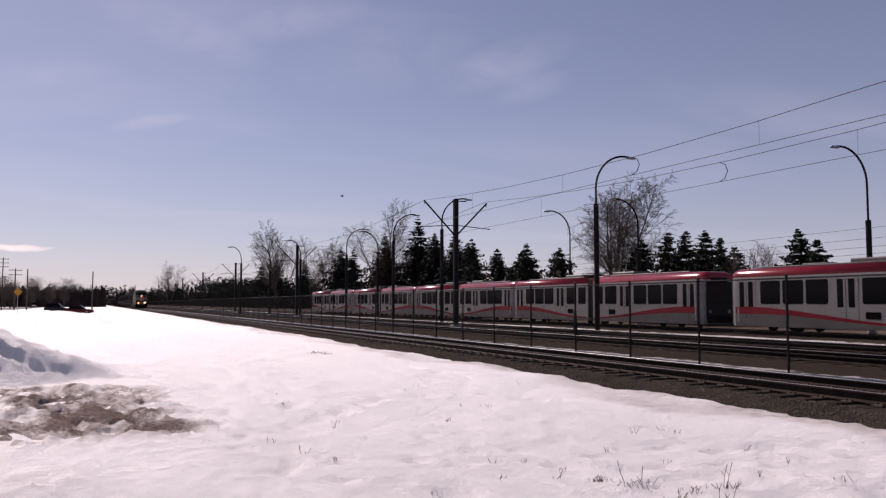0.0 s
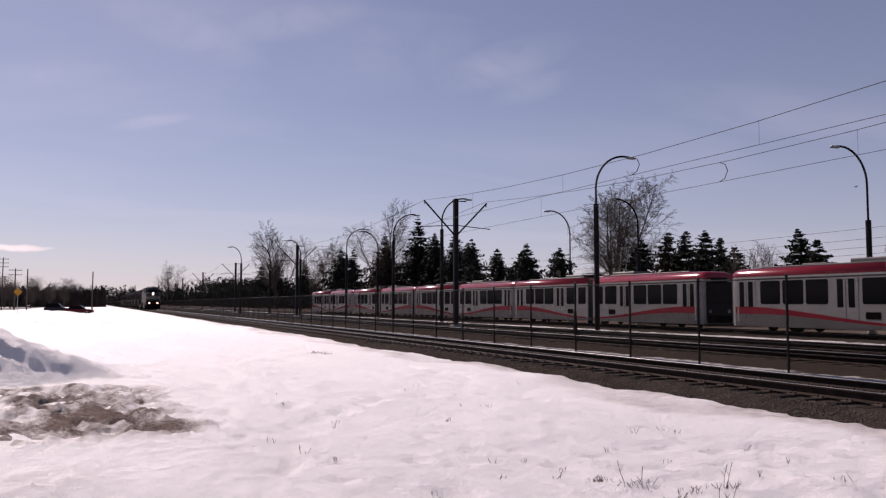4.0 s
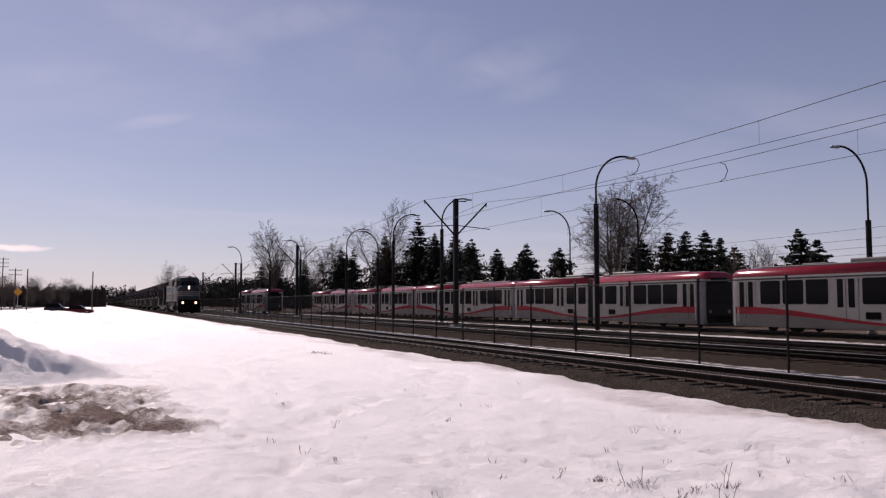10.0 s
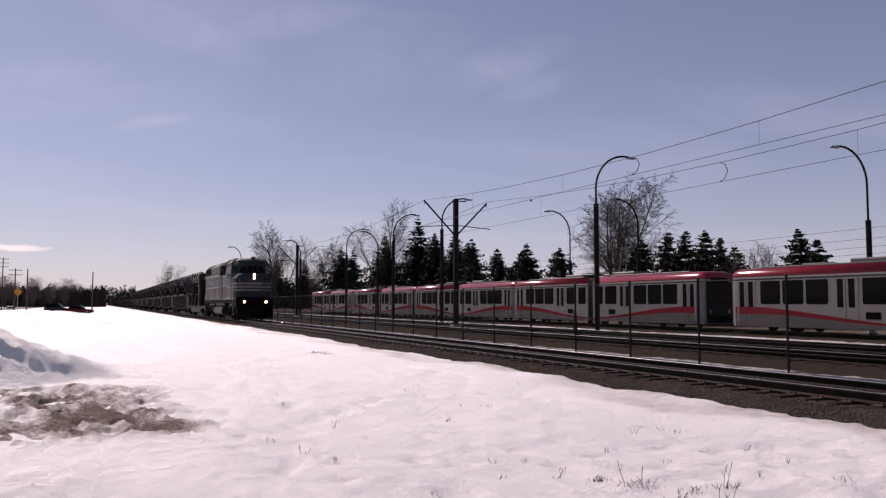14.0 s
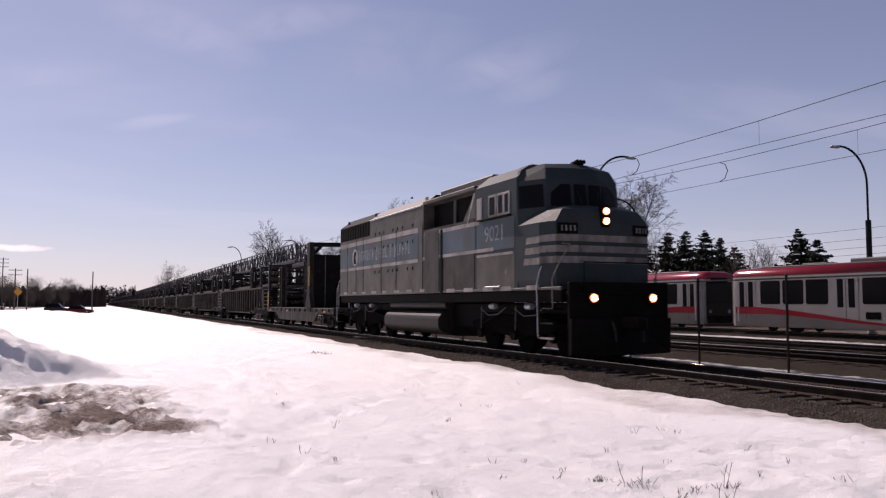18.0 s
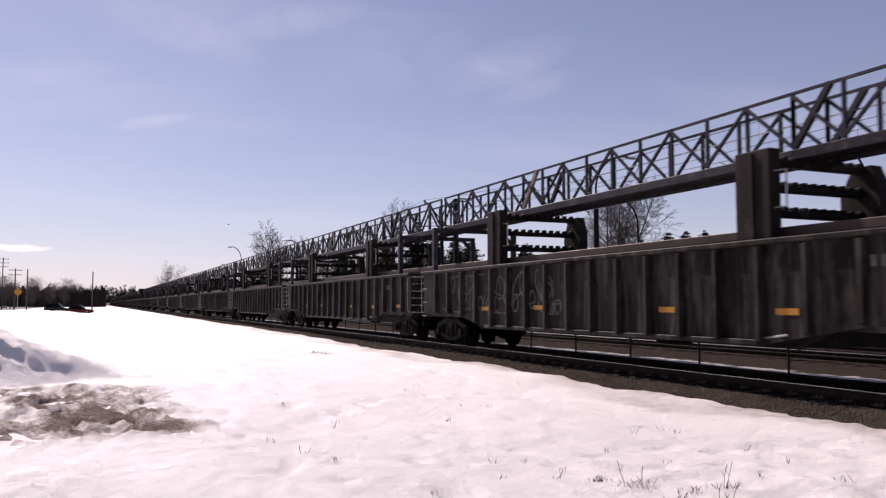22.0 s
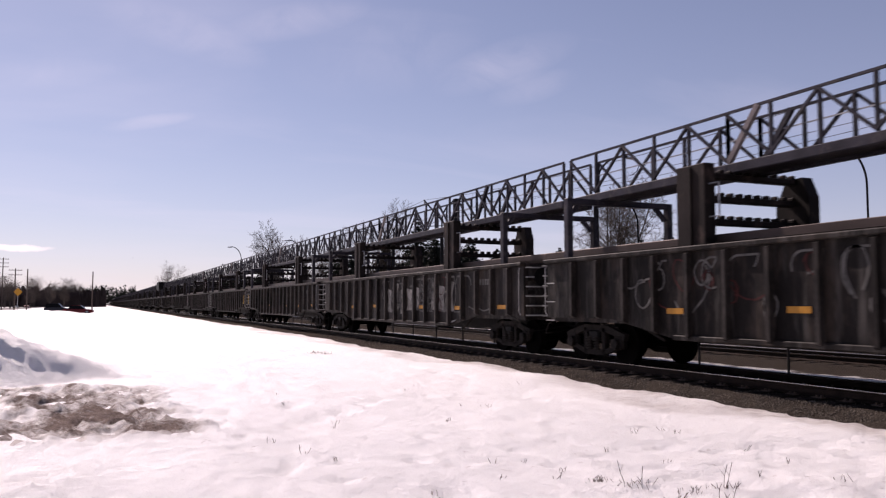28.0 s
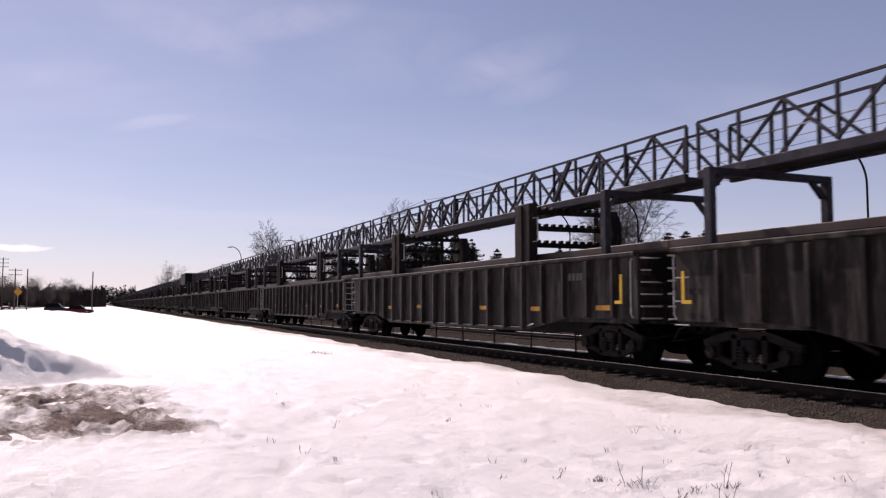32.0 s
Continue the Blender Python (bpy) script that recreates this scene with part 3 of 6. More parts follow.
lumps = vnoise(SX * 1.1, SY * 1.3, 24) * 0.8 + vnoise(SX * 2.6, SY * 2.9, 31) * 0.9 + vnoise(SX * 6, SY * 6, 32) * 0.45 + vnoise(SX * 12, SY * 12, 33) * 0.2
s_z = hgt * s_prof + 0.065 * sstep(0.02, 0.4, s_prof * hgt) * sstep(1.6, -0.5, SX) * lumps
foot = sstep(2.4, 0.4, SX + 0.7 * vnoise(SY * 0.6, SX * 0.5, 25)) * sstep(10.2, 11.8, SY) * sstep(19.2, 17.4, SY)
foot = np.maximum(foot, sstep(0.6, -0.3, SX + 0.4 * vnoise(SY * 0.9, SX * 0.8, 35)) * sstep(7.5, 8.2, SY) * sstep(10.2, 9.2, SY) * 0.5)
clods = vnoise(SX * 1.7, SY * 1.2, 26) * 0.05 + vnoise(SX * 4.2, SY * 3.1, 27) * 0.05 + vnoise(SX * 8, SY * 6, 28) * 0.085
s_z = s_z + foot * (0.05 + clods)
rim = sstep(2.55, 1.9, SX) * sstep(7.5, 8.0, SY) * sstep(26.9, 25.5, SY)
s_z = ground_z(SX, SY) - 0.10 + rim * (0.105 + s_z)
soil = vnoise(SX * 0.8, SY * 0.45, 29) + 0.6 * vnoise(SX * 2.6, SY * 1.6, 30) + 0.5 * vnoise(SX * 7, SY * 5, 36)
dirt = foot * sstep(-1.6, -0.3, soil) * sstep(2.1, 1.0, SX) * (1 - 0.75 * sstep(11.6, 10.8, SY))
tagged(sheet("snow_bank", sx, sy, s_z, 0.95 - dirt * (1.15 + 0.45 * soil) - 0.18 * sstep(0.2, 0.9, vnoise(SX * 1.9, SY * 1.6, 37)) * sstep(1.5, 0.0, SX), DIRTY), "ploughed snow bank with a dirty melting foot", "snow bank", "", "structure")


# ---------- tracks ----------
def rail_mesh(name, y0, y1, h=0.17):
    k = h / 0.17
    prof = [(-0.07, -0.17 * k), (0.07, -0.17 * k), (0.07, -0.158 * k), (0.012, -0.13 * k), (0.012, -0.045), (0.036, -0.035), (0.036, -0.012), (0.028, -0.006), (-0.028, -0.006), (-0.036, -0.012), (-0.036, -0.035), (-0.012, -0.045), (-0.012, -0.13 * k), (-0.07, -0.158 * k)]
    return M().prism_y(prof, y0, y1).mesh(name, RAILSIDE)


def track(name, xc, zr, label, y0, y1, tie_n, pitch, tie_mat, tie_from=2.0, tie_len=2.6, tie_h=0.16, plates=True):
    e = thing(name, (xc, 0, zr), label, "railway track")
    e["kind"] = "structure"
    me = rail_mesh("rail", y0, y1)
    tops = {}
    for s in (-1, 1):
        prof = [(-0.0372, -0.0155), (-0.0372, -0.0115), (-0.0288, -0.0048), (-0.022, 0.0005), (0.028, 0.0005), (0.028, -0.0058), (-0.0282, -0.0062), (-0.0358, -0.0122), (-0.0358, -0.0155)]
        tops[s] = M().prism_y([(x * s, z) for x, z in prof], y0, y1).mesh("rail_top", RAILTOP)
    for s in (-0.753, 0.753):
        r = put("rail", me, e, "", (s, 0, 0))
        put("rail_top", tops[1 if s > 0 else -1], r, "polished running surface")
    tm = [M().box((0, 0, 0), (tie_len, 0.23, tie_h), 0.02).mesh("sleeper", tie_mat), M().box((0, 0, 0), (tie_len * 0.98, 0.21, tie_h), 0.03).mesh("sleeper", tie_mat)]
    rg = random.Random(int(xc * 10))
    pm = M()
    rest = M()
    y = tie_from
    i = 0
    while y < y1 - 10 and i < tie_n + 700:
        if i < tie_n:
            o = put("sleeper", tm[rg.randrange(2)], e, "", (rg.uniform(-0.03, 0.03), y + rg.uniform(-0.03, 0.03), -0.175 - tie_h / 2 + rg.uniform(-0.008, 0.006)))
            o.rotation_euler = (0, 0, rg.uniform(-0.012, 0.012))
        else:
            rest.box((0, y, -0.175 - tie_h / 2), (tie_len, 0.23, tie_h))
        if plates and i < 260:
            for s in (-0.753, 0.753):
                pm.box((s, y, -0.172), (0.37, 0.19, 0.02))
                for q in (-0.11, 0.11):
                    pm.box((s + q, y + 0.05, -0.15), (0.04, 0.035, 0.035))
                    pm.box((s - q, y - 0.05, -0.15), (0.04, 0.035, 0.035))
        y += pitch
        i += 1
    if rest.v:
        o = rest.ob("far_sleepers", tie_mat, e)
        o["kind"] = "stuff"
    if pm.v:
        o = pm.ob("tie_plates", PLATE, e, "rusty tie plates and spikes")
        o["kind"] = "stuff"
    return e


track("freight_track", XT, 0.0, "freight railway track with rusty rails on dark wooden sleepers", -30, 1400, 240, 0.55, TIE)
track("transit_track", XA, ZL, "transit track with polished rails on sleepers", -20, 1000, 130, 0.75, TIE, 8.0)
track("transit_track", XB, ZL, "transit track with polished rails on sleepers", -20, 1000, 130, 0.75, TIE, 12.0)
track("storage_track", XP, ZP, "storage track under parked light rail cars", -10, 400, 60, 0.75, TIE, 20.0, plates=False)


# ---------- chain-link fence ----------
def mesh_mat():
    m = bpy.data.materials.new("chain_link")
    m.use_nodes = True
    n, l = m.node_tree.nodes, m.node_tree.links
    b = n["Principled BSDF"]
    b.inputs["Base Color"].default_value = (0.012, 0.0115, 0.012, 1)
    b.inputs["Roughness"].default_value = 0.8
    b.inputs["Specular IOR Level"].default_value = 0.05
    co = n.new("ShaderNodeTexCoord")
    alpha = None
    for a in (45, -45):
        mp = n.new("ShaderNodeMapping")
        mp.inputs["Rotation"].default_value = (radians(a), 0, 0)
        l.new(co.outputs["Object"], mp.inputs[0])
        sp = n.new("ShaderNodeSeparateXYZ")
        l.new(mp.outputs[0], sp.inputs[0])
        f = n.new("ShaderNodeMath")
        f.operation = "PINGPONG"
        l.new(sp.outputs[1], f.inputs[0])
        f.inputs[1].default_value = 0.0275
        c = n.new("ShaderNodeMath")
        c.operation = "LESS_THAN"
        l.new(f.outputs[0], c.inputs[0])
        c.inputs[1].default_value = 0.00075
        if alpha is None:
            alpha = c.outputs[0]
        else:
            mx = n.new("ShaderNodeMath")
            mx.operation = "MAXIMUM"
            l.new(alpha, mx.inputs[0])
            l.new(c.outputs[0], mx.inputs[1])
            alpha = mx.outputs[0]
    l.new(alpha, b.inputs["Alpha"])
    return m


LINK = mesh_mat()
fence = thing("chain_link_fence", (15.75, 0, -0.45), "black chain-link fence on steel posts between the tracks", "fence")
post_me = M().tube((0, 0, 0), (0, 0, 2.5), 0.035, 8).box((0, 0, 2.52), (0.085, 0.085, 0.05), 0.02).mesh("post", POLE)
link = M()
for x in (-0.0036, -0.0018, 0.0, 0.0018, 0.0036):
    link.add([(x, 0.03, 0.05), (x, 3.17, 0.05), (x, 3.17, 2.42), (x, 0.03, 2.42)], [(0, 1, 2, 3)])
link_me = link.mesh("wire_mesh", LINK)
rail_me = M().tube((0, 0, 2.44), (0, 3.2, 2.44), 0.021, 6).mesh("top_rail", POLE)
for i in range(110):
    y = 14.95 - 3.2 * 4 + i * 3.2
    put("post", post_me, fence, "", (0, y, 0))
    put("wire_mesh", link_me, fence, "", (0, y, 0))
    put("top_rail", rail_me, fence, "", (0, y, 0))


# ---------- overhead line and lamps ----------
def catenary_pole(y):
    e = thing("catenary_pole", (21.4, y, -0.3), "black steel overhead-line pole with two braced arms", "pole", "overhead-line poles")
    M().box((0, 0, 4.35), (0.30, 0.30, 8.3), 0.04).ob("mast", POLE, e)
    M().box((0, 0, 0.15), (0.62, 0.62, 0.3), 0.04).ob("base_plate", CONC, e)
    for s in (-1, 1):
        M().tube((s * 0.12, 0, 6.15), (s * 2.25, 0, 8.30), 0.055, 8).ob("arm", POLE, e)
        M().tube((s * 0.12, 0, 6.75), (s * 2.5, 0, 6.58), 0.03, 6).ob("steady_arm", POLE, e)
        M().tube((s * 2.2, 0, 8.28), (s * 2.2, 0, 8.05), 0.045, 8).ob("insulator", GALV, e)
    M().bar((-0.25, 0, 8.35), (0.75, 0, 8.35), 0.06, 0.06).ob("bracket", POLE, e)
    return e


pole_ys = [2.5 + 45 * i for i in range(-1, 12)]
for y in pole_ys:
    catenary_pole(y)


def lamp_post(x, y, z0, top, knee, reach, label):
    e = thing("lamp_post", (x, y, z0), label, "lamp post", "yard lamp posts")
    M().tube((0, 0, 0), (0, 0, knee - z0), 0.15, 10).ob("lower_shaft", POLE, e)
    s = 1 if reach > 0 else -1
    pts = [(0, 0, knee - z0)]
    hz = top - z0
    for i in range(11):
        a = math.pi / 2 * i / 10
        pts.append((s * abs(reach) * 0.85 * (1 - math.cos(a)), 0, hz - 2.0 + 2.0 * math.sin(a)))
    pts.append((reach, 0, hz - 0.03))
    M().path(pts, 0.06, 7).ob("curved_arm", POLE, e)
    M().box((reach + s * 0.1, 0, hz - 0.07), (0.6, 0.22, 0.12), 0.04).ob("lamp_head", GALV, e, "grey lamp head")
    M().tube((0, 0, 0), (0, 0, 0.25), 0.25, 12).ob("footing", CONC, e)
    return e


LAMPS = [(26.3, 38.7, 10.0, 7.1, 2.4), (25.7, 59.8, 10.0, 7.4, 2.3), (26.1, 72.5, 10.0, 7.4, 2.3), (26.3, 88.9, 10.0, 7.0, 2.4),
         (39.3, 31.4, 10.0, 6.0, -2.3), (39.4, 52.2, 9.6, 5.2, -2.3), (38.9, 61.4, 9.6, 5.2, -2.3), (29.6, 87.5, 9.6, 6.6, -2.2), (23.8, 101.0, 9.4, 7.0, -1.7), (22.3, 113.0, 9.4, 6.0, -1.7), (19.3, 119.0, 9.6, 7.2, -1.6)]
for x, y, top, knee, reach in LAMPS:
    lamp_post(x, y, -0.4, top, knee, reach, "dark lamp post with a thin curved arm")

for x, zc, zm, nm in ((19.2, 6.40, 8.0, "contact"), (23.6, 6.40, 8.1, "contact")):
    e = thing("overhead_line", (x, 0, 0), "black contact and messenger wires with droppers", "overhead wire", "overhead lines")
    M().path([(0, y, zc) for y in pole_ys], 0.010, 5).ob("contact_wire", HOSE, e)
    pts = []
    for y0 in pole_ys[:-1]:
        for i in range(8):
            u = i / 8
            pts.append((0, y0 + 45 * u, zm - 0.9 * 4 * u * (1 - u)))
    M().path(pts, 0.012, 5).ob("messenger_wire", HOSE, e)
    for y0 in pole_ys[:-1]:
        for u in (0.16, 0.37, 0.63, 0.84):
            zz = zm - 0.9 * 4 * u * (1 - u)
            M().tube((0, y0 + 45 * u, zc), (0, y0 + 45 * u, zz), 0.006, 4).ob("dropper", HOSE, e)
    yj = 25.7
    zj = zm - 3.6 * ((yj - 2.5) / 45) * (1 - (yj - 2.5) / 45)
    M().path([(0, yj, zj), (0.0, yj - 0.28, zj - 0.12), (0.0, yj - 0.42, (zj + zc) / 2), (0.0, yj - 0.25, zc + 0.1), (0, yj + 0.05, zc)], 0.016, 5).ob("jumper_cable", RUBBER, e)


# ---------- light rail cars ----------
def lrv_ring(y, kx, lift=0.0, crop=0.0):
    """Cross-section of the white shell."""
    w = 1.325 * kx
    return [(-w, y, 0.26 + lift), (-w, y, 2.2), (-w * 0.985, y, 3.04), (w * 0.985, y, 3.04), (w, y, 2.2), (w, y, 0.26 + lift)]


ROOF = [(1.31, 3.035), (1.285, 3.17), (1.225, 3.30), (1.12, 3.40), (0.98, 3.475), (0.75, 3.52)]


def build_lrv(name, label, pantograph):
    e = thing(name, (0, 0, 0), label, "light rail car", "light rail cars")
    for s in (-1, 1):
        ys = [0.35, 11.5, 11.8, 12.0, 12.12]
        ks = [1.0, 1.0, 0.97, 0.91, 0.84]
        shell = M().loft([lrv_ring(s * y, k, 0.0 if y < 12.05 else 0.15) for y, k in zip(ys, ks)]).ob("body", T_WHITE, e)
        M().loft([[(q * xx * k, s * y, zz - (d if zz > 3.35 else 0)) for q, row in ((-1, ROOF), (1, ROOF[::-1])) for xx, zz in row]
                  for y, k, d in zip([0.35, 11.5, 11.8, 12.02, 12.15], [1.0, 1.0, 0.97, 0.91, 0.85], [0, 0, 0.0, 0.05, 0.22])]).ob("roof", T_ROOF, e, "red roof shell with sloping shoulders", None, True)
        M().box((0, s * 6.0, 3.55), (1.5, 8.6, 0.10), 0.03).ob("roof_deck", T_GREY, e)
        M().box((0, s * 3.3, 3.68), (1.35, 2.4, 0.24), 0.06).ob("ventilation_unit", T_GREY, e)
        for side in (-1, 1):
            X = side * 1.325
            # windows and doors from the cab inwards
            def pane(a, b, z0=1.50, z1=2.78, nm="window_pane"):
                w = M().prism_x([(s * (a + 0.08), z0), (s * (b - 0.08), z0), (s * b, z0 + 0.08), (s * b, z1 - 0.08), (s * (b - 0.08), z1), (s * (a + 0.08), z1), (s * a, z1 - 0.08), (s * a, z0 + 0.08)], X - side * 0.03, X + side * 0.006)
                return w.ob(nm, PANE, shell)
            for a in (9.80, 8.23, 6.68, 3.30):
                pane(a - 1.39, a)
            pane(0.62, 1.62)
            for dy in (10.86, 4.24):
                dr = M().box((X, s * dy, 1.66), (0.02, 1.42, 2.3), 0.004).ob("door", T_WHITE, shell)
                for q in (-0.33, 0.33):
                    M().box((X + side * 0.009, s * dy + q, 2.05), (0.012, 0.36, 1.42), 0.004).ob("door_pane", PANE, dr)
                M().box((X + side * 0.011, s * dy, 1.66), (0.008, 0.025, 2.26)).ob("door_seam", RUBBER, dr)
            # wave stripe with the grey field below it
            top, low, grey = [], [], []
            for i in range(33):
                y = 0.4 + 11.35 * i / 32
                c = 0.46 + 0.64 * 0.5 * (1 - math.cos(math.pi * min(1, y / 10.5)))
                wd = 0.055 + 0.20 * min(1, y / 10.5) ** 1.4
                k = 1.0 if y < 11.5 else 1 - 0.03 * (y - 11.5) / 0.3
                top.append((X * k + side * 0.014, s * y, c + wd))
                low.append((X * k + side * 0.014, s * y, c - wd * 0.6))
                grey.append((X * k + side * 0.0135, s * y, 0.27))
            n = len(top)
            M().add(top + low, [(i, i + 1, n + i + 1, n + i) for i in range(n - 1)]).ob("wave_stripe", T_RED, shell, "red wave stripe")
            M().add(low + grey, [(i, i + 1, n + i + 1, n + i) for i in range(n - 1)]).ob("skirt_panel", T_GREY, shell, "grey lower panel")
            M().box((X + side * 0.006, s * 2.75, 0.95), (0.02, 0.80, 0.34), 0.005).ob("vent_grille", T_UNDER, shell)
        M().box((0, s * 12.075, 1.45), (2.12, 0.12, 2.0), 0.05).ob("front_mask", T_MASK, e, "charcoal front mask")
        M().box((0, s * 12.08, 2.20), (2.05, 0.16, 1.35), 0.05).ob("windscreen", PANE2, e, "dark wraparound windscreen")
        M().box((0, s * 12.12, 3.0), (1.3, 0.14, 0.28), 0.03).ob("destination_sign", PANE, e)
        for q in (-0.75, 0.75):
            M().tube((q, s * 12.06, 1.05), (q, s * 12.17, 1.05), 0.11, 12).ob("headlight", GALV, e)
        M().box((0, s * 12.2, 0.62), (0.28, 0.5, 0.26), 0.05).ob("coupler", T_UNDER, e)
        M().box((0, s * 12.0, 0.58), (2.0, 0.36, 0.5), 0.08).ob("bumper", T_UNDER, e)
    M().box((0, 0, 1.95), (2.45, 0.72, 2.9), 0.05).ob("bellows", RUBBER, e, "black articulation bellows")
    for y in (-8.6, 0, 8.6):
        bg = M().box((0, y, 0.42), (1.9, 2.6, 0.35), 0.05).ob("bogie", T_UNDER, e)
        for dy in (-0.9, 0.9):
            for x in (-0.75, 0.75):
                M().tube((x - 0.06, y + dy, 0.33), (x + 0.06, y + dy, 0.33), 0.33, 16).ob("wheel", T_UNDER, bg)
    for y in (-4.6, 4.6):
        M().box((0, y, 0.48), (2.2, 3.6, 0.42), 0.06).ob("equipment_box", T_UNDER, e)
    for y, r in ((-0.8, 0.9), (6.9, 1.6)):
        M().box((0, y, 3.62), (0.9, r, 0.14), 0.04).ob("roof_box", T_GREY, e)
    p = M().box((0, 1.2, 3.70), (1.2, 1.7, 0.08), 0.02).ob("pantograph", BLACK, e, "black pantograph")
    if pantograph:
        for x in (-0.35, 0.35):
            M().tube((x, 0.6, 3.74), (x * 1.1, 2.1, 4.95), 0.055, 6).ob("lower_link", BLACK, p)
            M().tube((x * 1.1, 2.1, 4.95), (x * 1.3, 0.7, 6.36), 0.042, 6).ob("upper_link", BLACK, p)
        for y in (0.55, 0.85):
            M().path([(-0.85, y, 6.22), (-0.6, y, 6.40), (0.6, y, 6.40), (0.85, y, 6.22)], 0.04, 6).ob("contact_strip", BLACK, p)
    else:
        for x in (-0.35, 0.35):
            M().tube((x, 0.5, 3.78), (x, 2.0, 3.86), 0.035, 6).ob("folded_link", BLACK, p)
    return e


moving_lrv = build_lrv("light_rail_car", "white articulated light rail car with red roof and wave stripe, running", True)
parked = build_lrv("light_rail_car", "parked white light rail car with red roof and wave stripe, dusty", False)
parked.matrix_basis = pose(XP, 24.3, ZP)
for yc in (50.9, 75.0, 99.4, 124.0):
    copy_thing(parked, pose(XP, yc, ZP))


# ---------- freight train: running gear ----------
def wheel_mesh(r, mat_):
    m = M().tube((-0.065, 0, 0), (0.065, 0, 0), r, 24)
    m.tube((-0.02 + 0.065, 0, 0), (0.02 + 0.065, 0, 0), r + 0.028, 24)
    m.tube((-0.09, 0, 0), (0.09, 0, 0), r * 0.3, 10)
    return m.mesh("wheel", mat_)


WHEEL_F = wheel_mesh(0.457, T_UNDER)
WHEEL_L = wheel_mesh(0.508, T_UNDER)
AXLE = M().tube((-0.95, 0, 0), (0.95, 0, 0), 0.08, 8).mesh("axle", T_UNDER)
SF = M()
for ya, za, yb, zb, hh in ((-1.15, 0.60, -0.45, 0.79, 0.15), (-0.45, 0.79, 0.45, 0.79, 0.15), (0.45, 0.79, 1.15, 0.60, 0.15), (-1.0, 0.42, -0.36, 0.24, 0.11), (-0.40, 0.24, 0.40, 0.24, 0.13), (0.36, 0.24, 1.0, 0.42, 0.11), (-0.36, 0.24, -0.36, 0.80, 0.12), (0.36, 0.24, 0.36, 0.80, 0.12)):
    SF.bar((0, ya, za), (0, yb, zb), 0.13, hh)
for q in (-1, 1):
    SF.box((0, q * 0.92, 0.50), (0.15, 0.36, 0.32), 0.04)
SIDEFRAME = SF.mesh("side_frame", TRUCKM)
SPR = M()
for k in range(5):
    SPR.tube((0, 0, 0.30 + 0.062 * k), (0, 0, 0.334 + 0.062 * k), 0.085, 10)
SPR.tube((0, 0, 0.29), (0, 0, 0.60), 0.05, 8)
SPRING = SPR.mesh("spring", POSTM)
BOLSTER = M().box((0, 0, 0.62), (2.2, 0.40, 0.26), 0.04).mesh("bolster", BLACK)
CAP = M().tube((-0.07, 0, 0), (0.07, 0, 0), 0.12, 12).mesh("bearing_cap", TRUCKM)


def wagon_truck(e, y):
    b = put("truck", BOLSTER, e, "", (0, y, 0))
    for x in (-1.0, 1.0):
        put("side_frame", SIDEFRAME, b, "", (x, 0, 0))
        for dy in (-0.14, 0.14):
            put("spring", SPRING, b, "", (x * 1.08, dy, 0))
        for dy in (-0.89, 0.89):
            put("bearing_cap", CAP, b, "", (x * 1.1, dy, 0.457))
    for dy in (-0.89, 0.89):
        put("axle", AXLE, b, "", (0, dy, 0.457))
        for x in (-0.76, 0.76):
            w = put("wheel", WHEEL_F, b, "", (x, dy, 0.457))
            w.rotation_euler = (0, 0, math.pi if x > 0 else 0)


def coupler(e, y):
    M().box((0, y, 0.86), (0.22, 0.75, 0.24), 0.04).box((0.06, y, 0.86), (0.34, 0.28, 0.30), 0.06).ob("coupler", BLACK, e)


# ---------- upper works of the rail-carrying cars ----------
ROLLER = M()
ROLLER.box((0, 0, 0), (2.5, 0.20, 0.12), 0.02)
for i in range(11):
    ROLLER.box((-1.15 + 0.23 * i, 0, 0.095), (0.10, 0.16, 0.08), 0.02)
ROLLER_ME = ROLLER.mesh("roller_beam", RUST)
STRUT = M().box((0, 0, 0.49), (0.06, 0.06, 0.98)).mesh("railing_post", TRUSSM)
HOOP = M().path([(0, 0, 0), (0, -0.25, 0), (0, -0.25, 0.62), (0, 0, 0.62)], 0.018, 5).mesh("ladder_hoop", GALV)
DIAG_CACHE = {}


def diagonal(dy, up, thick=0.055):
    k = (round(dy, 2), up, thick)
    if k not in DIAG_CACHE:
        a, b = ((0, 0, 0.03), (0, dy, 0.97)) if up else ((0, 0, 0.97), (0, dy, 0.03))
        DIAG_CACHE[k] = M().bar(a, b, thick, thick).mesh("brace", TRUSSM)
    return DIAG_CACHE[k]


BEAM_Z, RAIL_Z, WALK_X = 4.09, 5.09, 0.42


